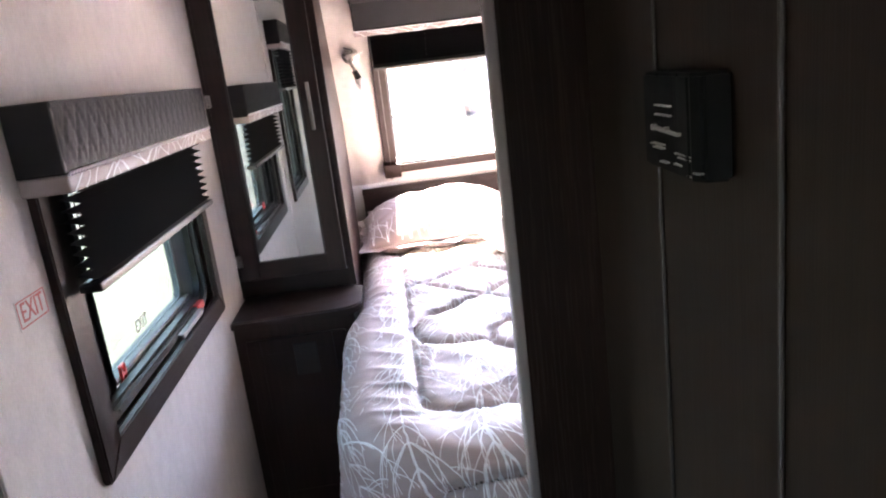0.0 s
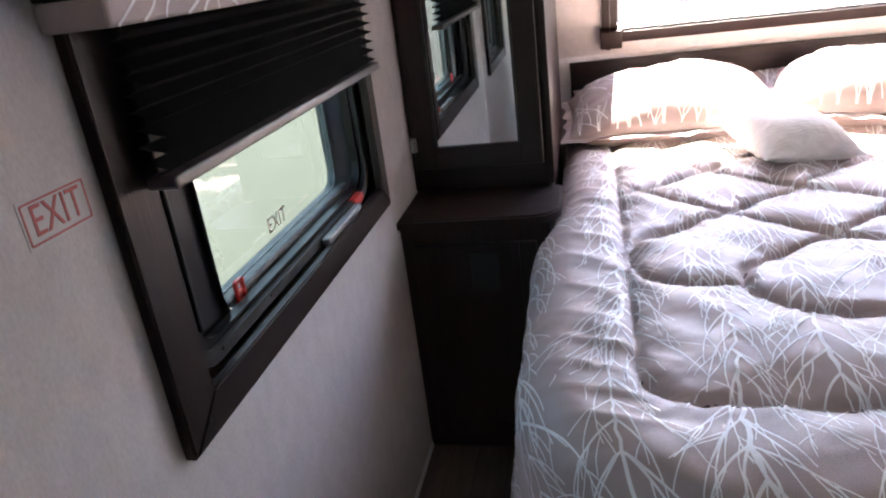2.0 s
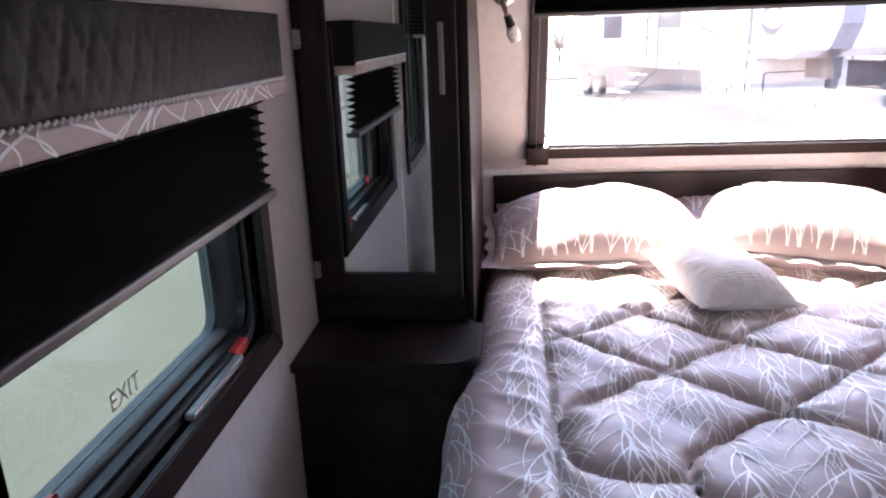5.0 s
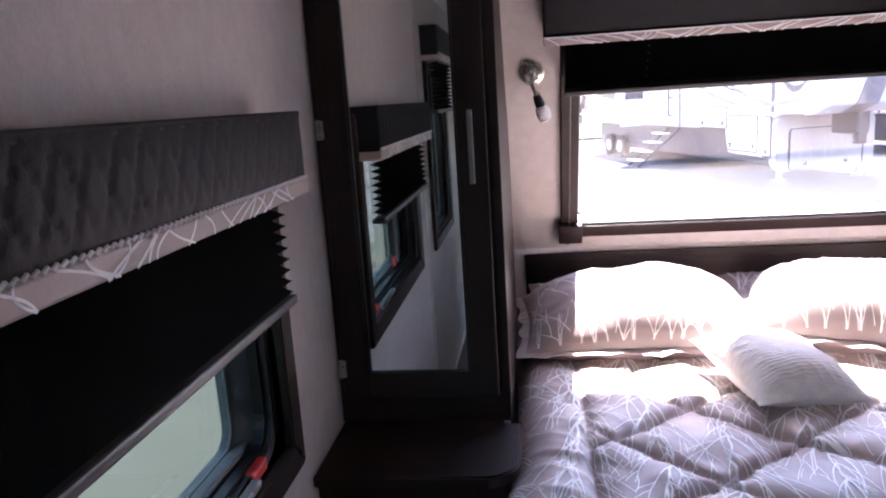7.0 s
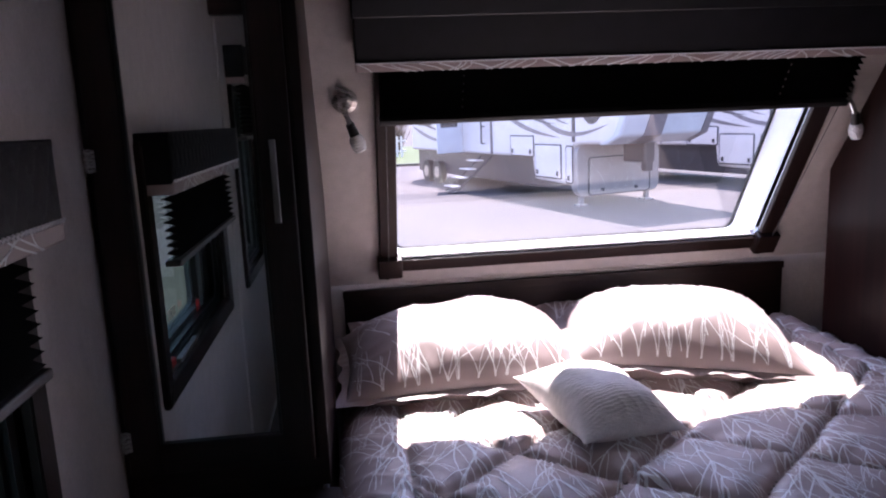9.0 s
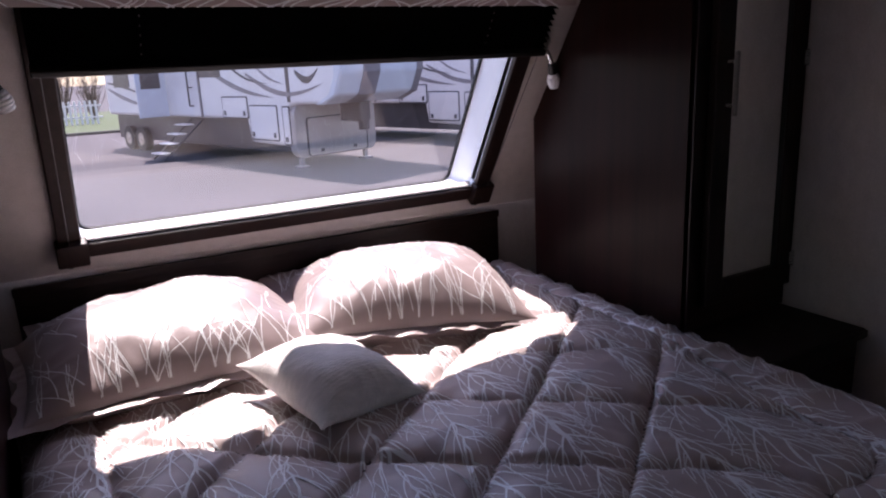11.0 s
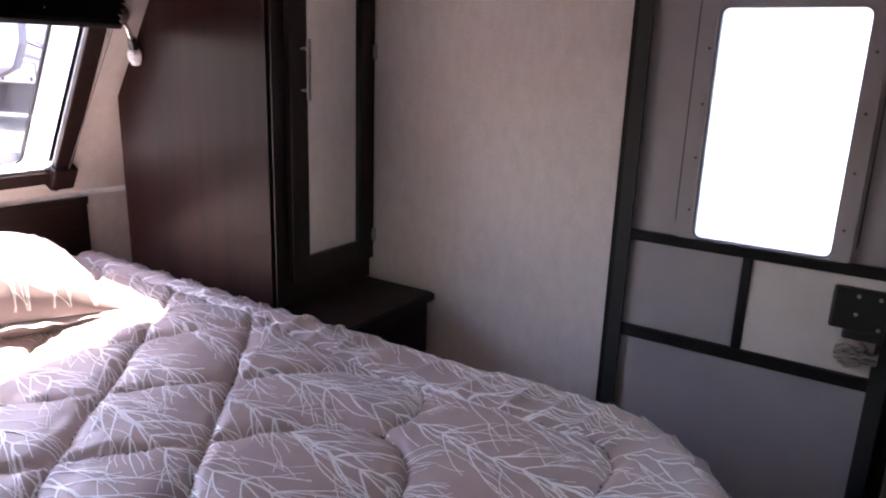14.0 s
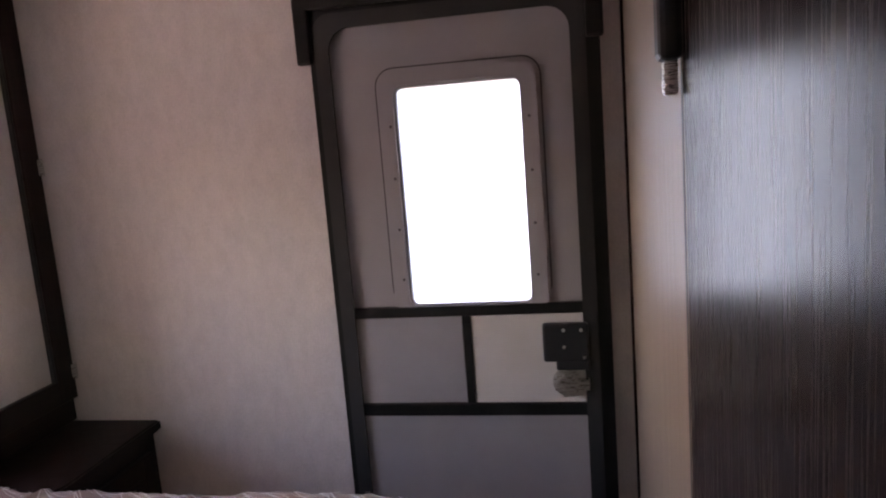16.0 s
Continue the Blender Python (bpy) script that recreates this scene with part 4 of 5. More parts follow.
def pillow(name, m, hw, hh, thick, cover, label, seed, printed=True, flange=0.0, group="bed pillows", pinch=0.16, ribs=0.0, fine=0.005):
    t = thing(name, label, name.replace("_", " ").split()[-1], group)
    place = pillow_place(m, hw, hh, thick, seed, pinch, ribs)
    nu, nv = int(hw * 2 / fine), int(hh * 2 / fine)
    u, v = hw * np.sin(np.linspace(-math.pi / 2, math.pi / 2, nu)), hh * np.sin(np.linspace(-math.pi / 2, math.pi / 2, nv))
    va, fa = cloth_mesh(lambda p: place(p, 1.0), u, v)
    vb, fb_ = cloth_mesh(lambda p: place(p, -0.75), u, v)
    raw_part("cover", va + vb, fa + [tuple(len(va) + i for i in q[::-1]) for q in fb_], cover, t)
    if flange:
        rs, fl = random.Random(seed), []
        M = Matrix(m)
        outline = [(hw * math.cos(a) / max(abs(math.cos(a)), abs(math.sin(a))), hh * math.sin(a) / max(abs(math.cos(a)), abs(math.sin(a)))) for a in np.linspace(0, 2 * math.pi, 120, endpoint=False)]
        bm = bmesh.new()
        ins, outs = [], []
        for k, (x, y) in enumerate(outline):
            q = place(np.array([[x, y]]))[0]
            ins.append(bm.verts.new(q))
            lx = Vector((x, y, 0)).normalized() * flange * (1 + 0.25 * math.sin(k * 0.71 + seed))
            outs.append(bm.verts.new(Vector(q) + (M.to_3x3() @ Vector((lx.x, lx.y, 0.005 * math.sin(k * 0.37 + 2 * math.sin(k * 0.23 + seed)) * math.sin(k * 1.13 + seed) - 0.006 + rs.uniform(-0.003, 0.003))))))
        for k in range(len(ins)):
            j = (k + 1) % len(ins)
            bm.faces.new((ins[k], ins[j], outs[j], outs[k]))
        part("flange", bm, cover, t, "flat sewn edge", True)
    if printed:
        rg = random.Random(seed + 50)
        ln, wd = [], []
        for i in range(int(hw * 2 / 0.075)):
            for j in range(int(hh * 2 / 0.10)):
                branch(rg, (-hw + 0.04 + 0.075 * i + rg.uniform(-0.03, 0.03), -hh + 0.02 + 0.10 * j + rg.uniform(-0.04, 0.04)), radians(90 + rg.uniform(-50, 50)),
                       rg.uniform(0.10, 0.17), 0.0026, 1, ln, wd, rg.choice((-0.7, -0.4, 0.4, 0.7)))
        good = [(l, w) for l, w in zip(ln, wd) if all(abs(q[0]) < hw * 0.985 and abs(q[1]) < hh * 0.985 for q in l)]
        x = -hw + 0.03
        while x < hw - 0.03:                     # fans of twigs rising from the front and back seams
            for sg in (-1, 1):
                for q in range(rg.choice((3, 4, 5))):
                    ln2, lean = rg.uniform(0.05, 0.19), rg.gauss(0, 0.045)
                    l = [(x + lean * f ** 1.4 + 0.004 * math.sin(5 * f + q), sg * hh * (0.975 - (ln2 / hh) * f ** 1.3)) for f in [i / 14 for i in range(15)]]
                    if all(abs(p[0]) < hw * 0.97 for p in l):
                        good.append((l, [0.0023 - 0.0010 * i / 14 for i in range(15)]))
            x += rg.uniform(0.028, 0.06)
        good = [dense(l, w) for l, w in good]
        v2, f2 = ribbon_mesh([l for l, _ in good], place, [w for _, w in good], 0.0022)
        raw_part("branch_print", v2, f2, PRINT, t, "pale printed branches", kind="stuff")
    return t


pillow("pillow", pose(0.12, 3.575, 0.748, 30, 0, 0), 0.34, 0.150, 0.055, SHADED_TAUPE, "taupe pillow with branch print leaning on the headboard", 2)
pillow("pillow", pose(0.775, 3.575, 0.762, 30, 0, -2), 0.36, 0.150, 0.055, SHADED_TAUPE, "taupe pillow with branch print leaning on the headboard", 4)
pillow("pillow", pose(0.115, 3.40, 0.782, 4, 0, 2), 0.350, 0.230, 0.150, SHADED_TAUPE, "plump taupe sham pillow with branch print and flat edge", 6, flange=0.028)
pillow("pillow", pose(0.765, 3.375, 0.788, 3, 3, -15), 0.335, 0.230, 0.152, SHADED_TAUPE, "plump taupe sham pillow with branch print, turned askew", 8, flange=0.030)
uvec, vvec = Vector((0.30, 0.085, -0.03)).normalized(), Vector((-0.055, 0.35, 0.045)).normalized()
nvec = uvec.cross(vvec).normalized()
vvec = nvec.cross(uvec)
cm = Matrix(((uvec.x, vvec.x, nvec.x, 0.392), (uvec.y, vvec.y, nvec.y, 3.000), (uvec.z, vvec.z, nvec.z, 0.774), (0, 0, 0, 1)))
pillow("throw_cushion", cm, 0.148, 0.167, 0.080, CUSHION, "small cream woven throw cushion lying on the comforter", 9, printed=False, group="", pinch=0.5, ribs=0.0010, fine=0.0018)

# ---- entry door in the side wall ----
xd = XR - 0.028
dr = tagged(new("door_1"), "grey entry door with black frame and a tall frosted window", "door", kind="structure")
y0, y1, ztop = 1.405, 1.958, 1.695
bm = bmesh.new()
ring(bm, rounded(y0 - 0.060, y1 + 0.044, -0.03, ztop + 0.062, 0.02), rounded(y0, y1, 0.04, ztop, 0.055), "x", xd - 0.006, XR + 0.002)
part("door_frame", bm, ALU, dr, "black aluminium frame with rounded inner corners")
bm = bmesh.new()
ring(bm, rounded(y0 - 0.03, y1 + 0.03, 0.0, ztop + 0.03, 0.04), rounded(y0 + 0.004, y1 - 0.004, 0.045, ztop - 0.005, 0.05), "x", xd - 0.012, xd - 0.006)
part("seal_strip", bm, RUBBER, dr)
bm = holed("x", xd + 0.006, xd + 0.026, (y0 - 0.02, y1 + 0.02), (0.02, ztop + 0.02), [(1.523, 1.807, 1.036, 1.545)])
leaf = part("leaf", bm, DOORGREY, dr, "grey moulded door skin")
bm = bmesh.new()
ring(bm, rounded(1.523 - 0.045, 1.807 + 0.045, 1.036 - 0.03, 1.545 + 0.045, 0.04), rounded(1.523, 1.807, 1.036, 1.545, 0.018), "x", xd - 0.008, xd + 0.012)
bmesh.ops.bevel(bm, geom=[e for e in bm.edges if e.calc_face_angle(0) > 0.8], offset=0.007, segments=2, affect="EDGES")
wf_ = part("window_frame", bm, DOORGREY, leaf, "moulded grey window frame")
bm = bmesh.new()
ring(bm, rounded(1.523 - 0.049, 1.807 + 0.049, 1.034, 1.545 + 0.049, 0.044), rounded(1.523 - 0.045, 1.807 + 0.045, 1.036, 1.545 + 0.045, 0.04), "x", xd + 0.002, xd + 0.0075)
part("joint_line", bm, RAIL_M, leaf, "thin dark joint round the window frame")
part("pane", box((xd + 0.010, 1.52, 1.03), (xd + 0.011, 1.81, 1.55)), GLASS_DOOR, leaf, "bright frosted glass")
for z in (1.10, 1.22, 1.34, 1.46):
    for y in (1.505, 1.823):
        bm = bmesh.new()
        rod(bm, (xd - 0.010, y, z), (xd - 0.007, y, z), 0.0035, seg=8)
        part("screw", bm, RAIL_M, wf_)
part("cross_rail", box((xd - 0.010, y0, 1.006), (xd + 0.006, y1, 1.032), 0.003), ALU, leaf, "black rail")
part("cross_rail", box((xd - 0.010, y0, 0.757), (xd + 0.006, y1, 0.787), 0.003), ALU, leaf, "black rail")
part("mid_stile", box((xd - 0.008, 1.672, 0.787), (xd + 0.006, 1.692, 1.006), 0.003), ALU, leaf, "black stile")
part("slide_panel", box((xd - 0.003, y0 + 0.004, 0.788), (xd + 0.006, 1.671, 1.005), 0.002), DOORPALE, leaf, "pale sliding panel behind the latch")
part("infill_panel", box((xd + 0.001, 1.693, 0.788), (xd + 0.006, y1, 1.005), 0.002), DOORGREY, leaf, "grey screen panel")
part("infill_panel", box((xd + 0.001, y0, 0.06), (xd + 0.006, y1, 0.756), 0.002), DOORGREY, leaf, "grey lower panel")
lt = part("latch_plate", box((xd - 0.026, 1.398, 0.893), (xd - 0.004, 1.503, 0.985), 0.006), BLACK, leaf, "black latch body")
part("latch_step", box((xd - 0.025, 1.398, 0.872), (xd - 0.005, 1.475, 0.896), 0.006), BLACK, lt)
for y, z in ((1.415, 0.97), (1.455, 0.97), (1.455, 0.93), (1.41, 0.905)):
    bm = bmesh.new()
    rod(bm, (xd - 0.0285, y, z), (xd - 0.026, y, z), 0.004, seg=10)
    part("screw", bm, STEEL, lt)
bm = bmesh.new()
rod(bm, (xd - 0.004, 1.452, 0.838), (xd - 0.014, 1.452, 0.838), 0.034, 0.032, 24)
rod(bm, (xd - 0.014, 1.452, 0.838), (xd - 0.034, 1.452, 0.838), 0.022, 0.026, 24)
solid(bm, (xd - 0.03, 1.40, 0.826), (xd - 0.008, 1.43, 0.85), 0.003)
part("lock_knob", bm, STEEL, leaf, "round satin lock knob")
for a, b in ((y0 - 0.068, y0 - 0.03), (y1 + 0.035, y1 + 0.072)):
    part("top_bracket", box((xd - 0.022, a, 1.615), (xd - 0.005, b, 1.80), 0.006), ALU, dr, "black corner bracket")
part("head_trim", box((xd - 0.022, y0 - 0.02, ztop + 0.04), (xd - 0.007, y1 + 0.045, ztop + 0.105), 0.004), ALU, dr)

# ---- washroom partition with its sliding door ----
# tan colour stands in for wallpaper glare on the dark laminate
structure("trim_partition_board", box((0.79, YP1, 0), (XR, 1.294, 1.888), 0.002), TAN_GLARE, "partition end board, pale wall glare put into its tan")
structure("trim_corner_bead", box((1.69, 1.2935, 0), (1.7095, 1.300, 1.887), 0.002), PANEL, "thin brown corner bead")
sd = thing("sliding_door", "walnut laminate sliding door standing open along the partition", "door")
part("leaf", box((0.078, YP1 + 0.002, 0.012), (0.80, 1.304, 1.887), 0.002), PANEL_DARK, sd)
part("edge_strip", box((0.064, YP1 + 0.001, 0.012), (0.079, 1.3045, 1.887), 0.003), EDGE, sd, "satin strip along the leading edge")
part("tail_strip", box((0.799, YP1 + 0.003, 0.012), (0.806, 1.3035, 1.887), 0.001), TAN_GLARE, sd)
part("edge_bead", box((0.822, 1.2935, 0.0), (0.834, 1.3015, 1.887), 0.001), PANEL, sd)
ct = part("catch", box((0.792, 1.303, 1.485), (0.832, 1.327, 1.64), 0.007), BLACK, sd, "black door catch")
part("catch_lip", box((0.812, 1.306, 1.452), (0.836, 1.320, 1.50), 0.004), STEEL, ct)

# ---- monitor panel in the hall ----
mo = thing("tank_monitor", "black wall monitor panel with white lettering and small buttons", "monitor panel")
bm = bmesh.new()
SHIFT = -0.042
prof = [(XH - 0.002, 0.893), (XH - 0.024, 0.900), (XH - 0.030, 0.915), (XH - 0.026, 0.95), (XH - 0.024, 1.00), (XH - 0.022, 1.035), (XH - 0.002, 1.04)]
prism(bm, [(a, b + SHIFT * 0.3) for a, b in prof], "z", 1.338, 1.427)
bmesh.ops.bevel(bm, geom=[e for e in bm.edges], offset=0.003, segments=2, affect="EDGES")
part("housing", bm, MONITOR, mo)


def mark(y0_, y1_, z, h, material=GREYMARK):
    """A short printed bar on the panel's face."""
    part("marking", box((XH - 0.0292, y0_ - 0.017, z - h / 2), (XH - 0.0236, y1_ - 0.017, z + h / 2)), material, mo)


for row in range(2):                      # indicator lights
    for k in range(4):
        mark(0.962 + 0.010 * k, 0.9650 + 0.010 * k, 1.3985 - 0.0085 * row, 0.0016)
for k in range(11):                       # the maker's name, as plain strokes
    mark(0.9385 + 0.0062 * k, 0.9430 + 0.0062 * k, 1.3745 + (0.0012 if k in (0, 5) else 0) + 0.0003 * k, 0.0052 if k in (5, 10) else 0.0026)
for a, b, z in ((0.980, 1.008, 1.3625), (0.980, 1.006, 1.3595), (0.918, 0.952, 1.3585), (0.918, 0.948, 1.3555), (0.970, 0.990, 1.3475), (0.938, 0.954, 1.3490), (0.917, 0.931, 1.3420), (0.905, 0.915, 1.3460)):
    y = a
    while y < b - 0.002:                  # small unreadable captions
        mark(y, y + 0.0040, z, 0.0014)
        y += 0.0060

# ---- outdoors ----
GZ = -0.80
structure("ground", box((-300, -300, GZ - 0.3), (300, 400, GZ)), ASPHALT, "grey asphalt lot")
structure("pavement", box((-9.0, -8, GZ), (-2.2, 13.5, GZ + 0.004)), GRAVEL, "pale concrete apron beside the trailer")
structure("pavement", box((3.4, -8, GZ), (12.0, 9.5, GZ + 0.004)), GRAVEL, "pale concrete apron on the door side")
structure("lawn", box((-30, 36.3, GZ), (12, 60, GZ + 0.03)), GRASS, "strip of grass beyond the lot")
structure("kerb", box((-30, 36.0, GZ), (12, 36.3, GZ + 0.12), 0.02), GRAVEL, "pale concrete kerb")


def swoosh(bm, x0, z0, x1, z1, bow, w, y, flip=-1):
    """A curved tapering stripe on a side wall at y."""
    top, low = [], []
    for k in range(17):
        f = k / 16
        x, z = x0 + (x1 - x0) * f, z0 + (z1 - z0) * f + bow * math.sin(math.pi * f)
        h = w * math.sin(math.pi * (0.08 + 0.92 * f)) ** 0.7 * (1 - 0.5 * f)
        top.append((x, z + h / 2))
        low.append((x, z - h / 2))
    prism(bm, top + low[::-1], "y", y, y + flip * 0.012)


def fifth_wheel(m, label, length=11.0, full=True, cap=None):
    """A travel trailer with a raised nose. Local +x is ahead; the door side is -y; z is above the ground."""
    t = thing("travel_trailer", label, "trailer", "parked trailers")
    w = 1.22
    prof = [(-length, 1.12), (-2.12, 1.12), (-2.02, 0.55), (-0.25, 0.50), (-0.2, 1.42), (0.05, 1.50),
            (1.15, 1.52), (1.62, 1.72), (1.86, 2.2), (1.9, 2.8), (1.5, 3.5), (-length, 3.6)]
    bm = bmesh.new()
    prism(bm, prof, "y", -w, w)
    part("body", bm, RVWHITE, t)
    ob = t.children[0]
    bv = ob.modifiers.new("round", "BEVEL")
    bv.width, bv.segments, bv.limit_method, bv.angle_limit = 0.11, 4, "ANGLE", radians(20)
    # chassis block reaches low and wide, a dark fill for underside shade
    part("chassis", box((-length + 0.1, -w + 0.22, 0.34), (-2.05, w - 0.22, 1.14), 0.03), RVDARK, t, "dark chassis, filled out for the shade underneath")
    part("lower_skirt", box((-1.95, -w + 0.10, 0.36), (-0.3, w - 0.10, 0.56), 0.03), RVDARK, t)
    # front bulkhead with its wide hatch
    bm = bmesh.new()
    prism(bm, rounded(-w, w, 0.24, 1.50, 0.24), "x", -0.24, 0.0)
    part("front_bulkhead", bm, RVTAUPE, t, "taupe front bulkhead with round corners")
    bm = bmesh.new()
    prism(bm, rounded(-0.88, 0.90, 0.28, 1.16, 0.07), "x", 0.004, 0.026)
    hatch = part("front_hatch", bm, RVTAUPE, t, "wide front storage hatch")
    bm = bmesh.new()
    ring(bm, rounded(-0.91, 0.93, 0.25, 1.19, 0.09), rounded(-0.88, 0.90, 0.28, 1.16, 0.07), "x", 0.001, 0.034)
    part("hatch_seal", bm, RVDARK, hatch)
    for y in (-0.5, 0.5):
        part("paddle_latch", box((0.02, y - 0.05, 0.34), (0.045, y + 0.05, 0.42), 0.01), RVDARK, hatch)
    # stripes
    for xa, za, xb, zb, bow, h, mm in ((-length + 0.3, 1.95, -7.6, 1.42, -0.10, 0.16, RVGREY), (-length + 0.3, 2.15, -7.8, 1.7, 0.05, 0.10, RVDARK),
                                       (-4.3, 2.62, -0.74, 1.66, -0.20, 0.17, RVGREY), (-3.2, 2.75, -0.95, 2.0, -0.20, 0.08, RVDARK),
                                       (-1.95, 2.25, 1.25, 1.98, -0.36, 0.15, RVGREY), (-1.6, 2.5, -0.3, 1.98, -0.10, 0.08, RVGREY), (0.2, 2.25, 1.1, 2.3, -0.22, 0.20, RVDARK),
                                       (0.25, 2.42, 0.95, 2.42, 0.16, 0.14, RVDARK)):
        bm = bmesh.new()
        swoosh(bm, xa, za, xb, zb, bow, h, -w - 0.001)
        part("swoosh_decal", bm, mm, t, "curved stripe")
    part("stripe_decal", box((-0.20, -w - 0.012, 1.56), (-0.07, -w + 0.002, 3.2)), RVDARK, t, "dark upright stripe")
    for xa, za, xb, zb in ((-3.22, 1.17, -2.02, 1.67), (-1.90, 0.66, -0.70, 1.46), (-0.43, 0.58, -0.19, 1.44)):
        d = part("compartment_door", box((xa, -w - 0.03, za), (xb, -w + 0.01, zb), 0.02), RVWHITE, t)
        bm = bmesh.new()
        ring(bm, rounded(xa - 0.035, xb + 0.035, za - 0.035, zb + 0.035, 0.05), rounded(xa, xb, za, zb, 0.04), "y", -w - 0.016, -w + 0.004)
        part("door_seal", bm, RVDARK, d)
        for lx in (xa + 0.12, xb - 0.12):
            part("paddle_latch", box((lx - 0.045, -w - 0.05, za + 0.05), (lx + 0.045, -w - 0.028, za + 0.17), 0.008), RVDARK, d)
    part("window", box((-length + 0.8, -w - 0.02, 2.0), (-length + 2.0, -w + 0.01, 2.75), 0.05), RVDARK, t, "dark tinted window")
    part("window", box((-4.4, -w - 0.02, 2.2), (-3.2, -w + 0.01, 2.85), 0.05), RVDARK, t, "dark tinted window")
    bm = bmesh.new()
    solid(bm, (-4.42, -w - 0.05, 1.16), (-4.36, -w + 0.01, 3.0), 0.01)
    part("edge_moulding", bm, RVGREY, t, "grey upright moulding")
    if full:
        # the open door's shaded face is coloured in, bluish
        dd = part("entry_door", box((-6.42, -w - 0.92, 1.14), (-6.36, -w - 0.02, 3.0), 0.02), RVSHADE, t, "entry door standing wide open")
        part("door_window", box((-6.37, -w - 0.78, 1.95), (-6.345, -w - 0.20, 2.6), 0.02), RVDARK, dd)
    else:
        # grey material gives this door its shade
        dd = part("entry_door", box((-5.6, -w - 0.03, 1.14), (-4.8, -w + 0.01, 3.0), 0.03), RVGREY, t, "shaded entry door")
    bm = bmesh.new()
    rod(bm, (-4.85, -w - 0.12, 1.45), (-4.85, -w - 0.12, 2.5), 0.025)
    for z in (1.45, 1.95, 2.5):
        rod(bm, (-4.85, -w - 0.12, z), (-4.85, -w + 0.01, z), 0.02)
    part("grab_rail", bm, RVDARK, t)
    for k in range(4 if full else 0):
        part("step", box((-5.50, -w - 0.34 - 0.26 * k, 0.93 - 0.24 * k), (-4.85, -w - 0.06 - 0.26 * k, 0.96 - 0.24 * k), 0.01), WHITE, t, "pale metal step")
    if full:
        for x in (-5.52, -4.83):
            bm = bmesh.new()
            rod(bm, (x, -w + 0.2, 1.05), (x, -w - 1.05, 0.05), 0.025)
            part("step_stringer", bm, RVDARK, t)
    for wx in (-9.7, -8.75):
        for sy in (-w + 0.14, w - 0.14):
            bm = bmesh.new()
            rod(bm, (wx, sy - 0.11, 0.38), (wx, sy + 0.11, 0.38), 0.38, seg=24)
            wh = part("wheel", bm, RUBBER, t)
            bm = bmesh.new()
            rod(bm, (wx, sy - 0.125, 0.38), (wx, sy - 0.10, 0.38), 0.2, seg=16)
            part("rim", bm, STEEL, wh)
    for sy in (-1.03, 0.93):
        bm = bmesh.new()
        solid(bm, (-0.17, sy - 0.05, 0.05), (-0.07, sy + 0.05, 0.9))
        solid(bm, (-0.26, sy - 0.13, 0.0), (0.02, sy + 0.13, 0.05))
        part("landing_leg", bm, RVGREY, t)
    bm = bmesh.new()
    solid(bm, (0.35, -0.16, 1.05), (1.15, 0.16, 1.56), 0.05)
    solid(bm, (0.95, -0.10, 0.85), (1.15, 0.10, 1.10), 0.03)
    part("pin_box", bm, RVDARK, t, "dark hitch pin box")
    # nose cap, white with its shade put in as a bluish tint
    if cap:
        bm = bmesh.new()
        prism(bm, [(0.80, 1.495), (1.16, 1.50), (1.66, 1.70), (1.90, 2.18), (1.94, 2.8), (1.56, 3.5), (1.62, 2.8), (1.60, 2.15), (1.38, 1.76)], "y", -w - 0.006, w + 0.006)
        ob = part("nose_cap", bm, cap, t, "moulded nose cap with its shade tinted bluish")
        bv = ob.modifiers.new("round", "BEVEL")
        bv.width, bv.segments, bv.limit_method, bv.angle_limit = 0.10, 4, "ANGLE", radians(20)
    if cap:
        for ya, yb in ((-0.60, -0.12), (1.0, 1.19)):
            bm = bmesh.new()
            prism(bm, [(1.08, 1.488), (1.16, 1.492), (1.672, 1.692), (1.912, 2.178), (1.952, 2.8), (1.572, 3.5), (1.56, 3.4), (1.85, 2.7), (1.82, 2.2), (1.6, 1.8), (1.1, 1.6)], "y", ya, yb)
            part("cap_decal", bm, RVGREY, t, "dark band over the nose")
    t.matrix_world = m
    return t


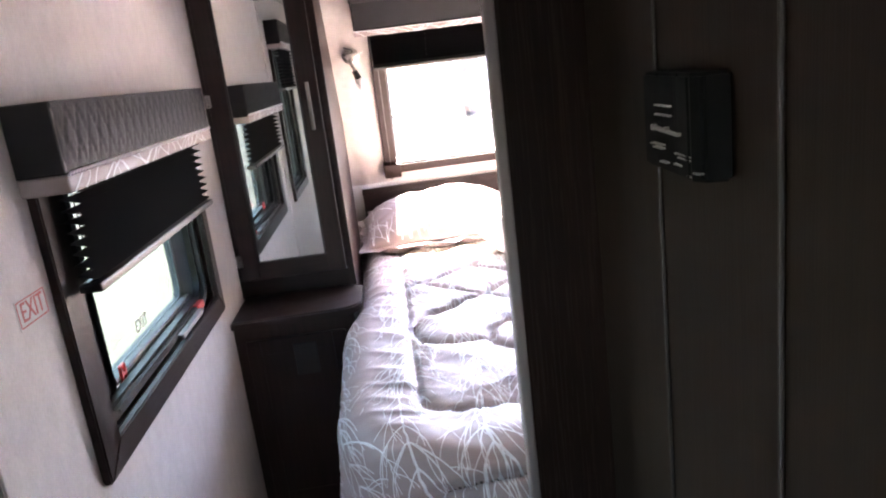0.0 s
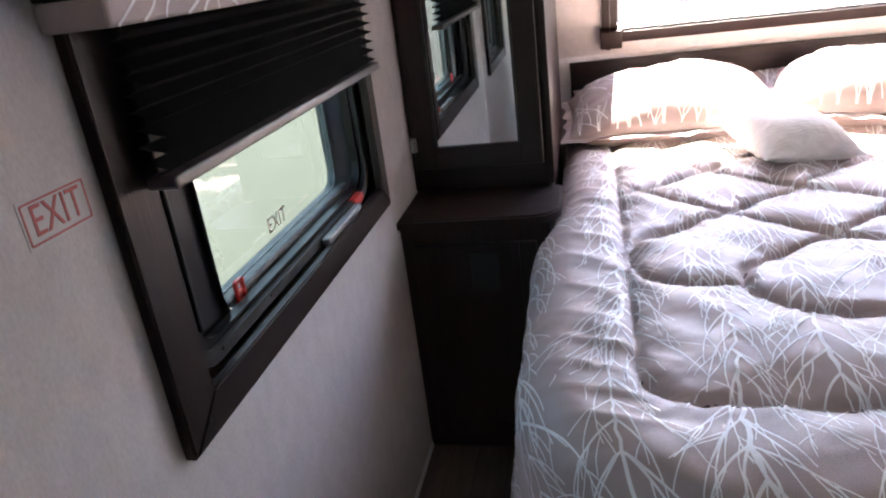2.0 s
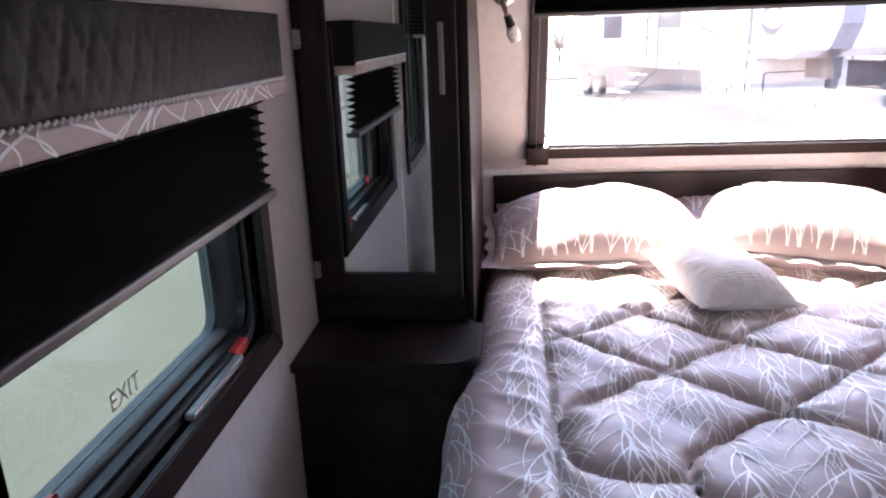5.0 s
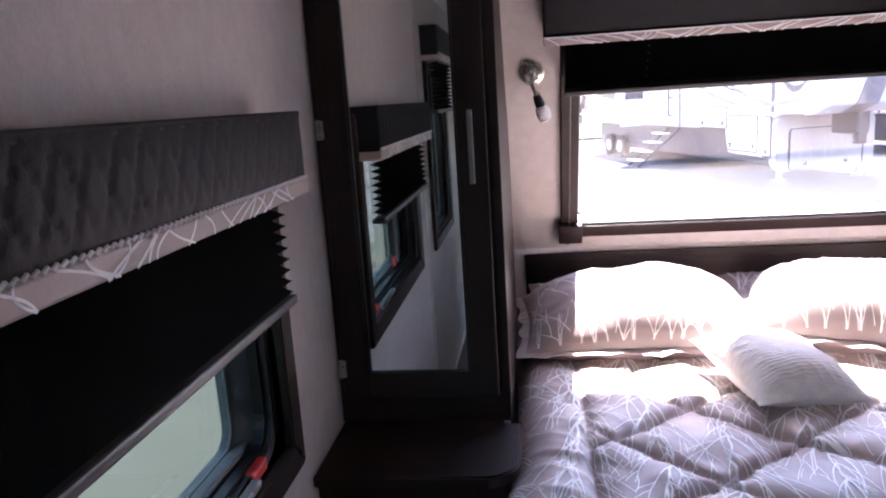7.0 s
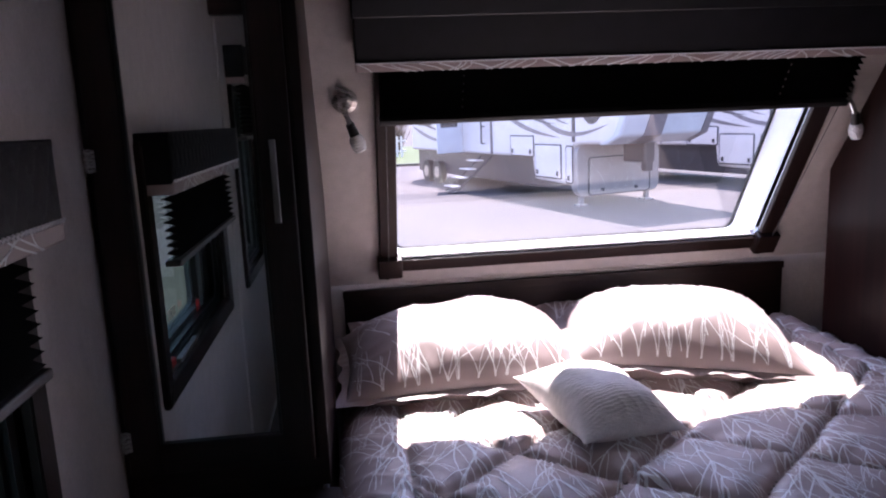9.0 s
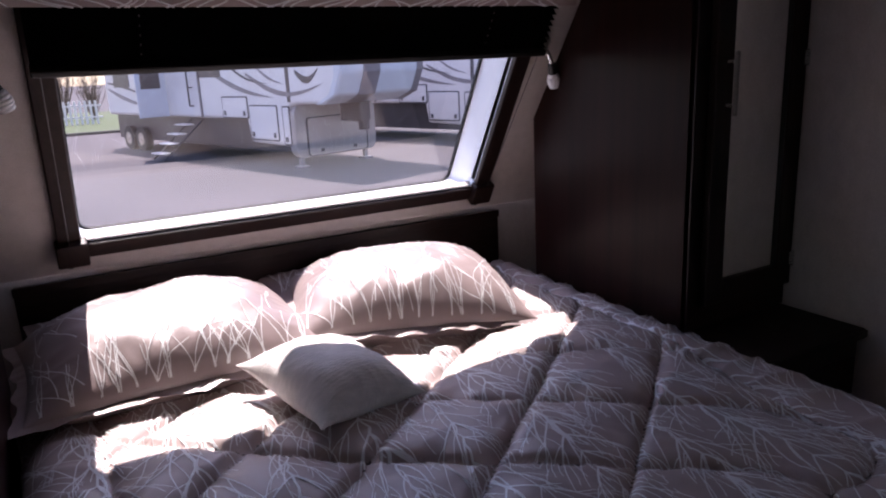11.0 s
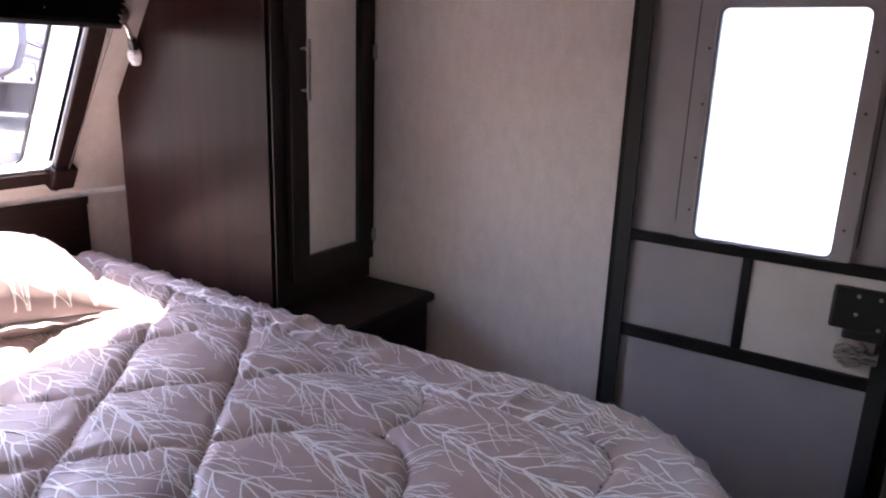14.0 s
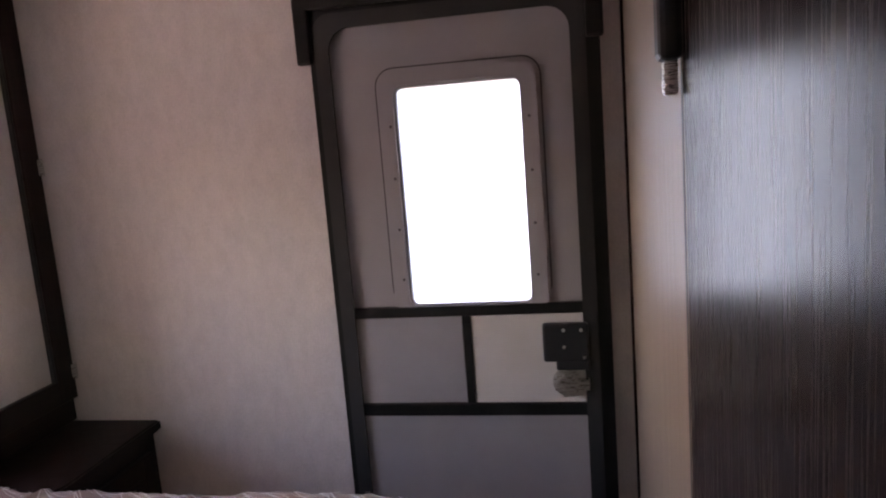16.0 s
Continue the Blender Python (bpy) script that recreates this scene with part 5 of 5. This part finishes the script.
fifth_wheel(pose(6.33, 18.25, GZ, 0, 0, -74), "white trailer with dark swooshes, open door and front hatch", 11.0, True, RVSHADE)
fifth_wheel(pose(12.0, 19.24, GZ, 0, 0, -74), "white trailer with dark stripes and storage doors parked alongside", 11.0, False, RVSHADE)
fe = thing("picket_fence", "white picket fence behind the grass strip", "fence")
for k in range(44):
    part("picket", box((-8 + 0.25 * k, 44.0, GZ + 0.03), (-7.88 + 0.25 * k, 44.03, GZ + 1.25), 0.01), RVWHITE, fe)
for z in (0.35, 0.95):
    part("rail", box((-8.1, 44.03, GZ + z), (3.1, 44.07, GZ + z + 0.09), 0.01), RVWHITE, fe)


def bush(x, y, h, seed):
    rg = random.Random(seed)
    t = thing("shrub", "bare brown twiggy shrub beyond the fence", "shrub", "shrubs")
    bm = bmesh.new()
    for k in range(46):
        a, r = rg.uniform(0, 6.28), rg.uniform(0.2, 1.1)
        p = Vector((x, y, GZ))
        q = p + Vector((math.cos(a) * r, math.sin(a) * r, h * rg.uniform(0.5, 1.0)))
        mid = p.lerp(q, 0.5) + Vector((rg.uniform(-0.2, 0.2), rg.uniform(-0.2, 0.2), 0.15))
        rod(bm, p, mid, 0.03, 0.018, 5)
        rod(bm, mid, q, 0.018, 0.004, 5)
        for j in range(5):
            s = mid.lerp(q, rg.random())
            rod(bm, s, s + Vector((rg.uniform(-0.5, 0.5), rg.uniform(-0.5, 0.5), rg.uniform(0.1, 0.5))), 0.010, 0.003, 4)
    part("twigs", bm, LEAF, t)


for k in range(7):
    bush(-6 + 1.5 * k, 49.5 + (k % 2), 3.2 + 0.4 * (k % 3), k)

# ---- floor planks ----
fl = bpy.data.objects["floor"]
protos = []
for wv in range(3):
    bm = box((-0.0735, 0, -0.003), (0.0735, 0.9 - 0.003, 0.0), 0.0012, seg=1)
    me = bpy.data.meshes.new("plank")
    bm.to_mesh(me)
    bm.free()
    me.materials.append(FLOOR_M)
    protos.append(me)
rows = 0
x = XL + 0.0745
while x < XR:
    y = BACK + 0.9 * ((rows * 0.37) % 1) - 0.9
    while y < 3.7:
        if y > BACK and not (x > -0.15 and y > 1.75) and not (x > 0.3 and y < 1.0 and y > -1.4):
            o = new("plank", protos[rows % 3])
            o.location = (x, y, 0)
            o.parent = fl
        y += 0.9
    x += 0.1495
    rows += 1

# the plan above is drawn at 1 : 1.055
for me in bpy.data.meshes:
    me.transform(Matrix.Scale(UNIT, 4))
for ob in scene.objects:
    if ob.type in {"MESH", "EMPTY"}:
        ob.location = ob.location * UNIT
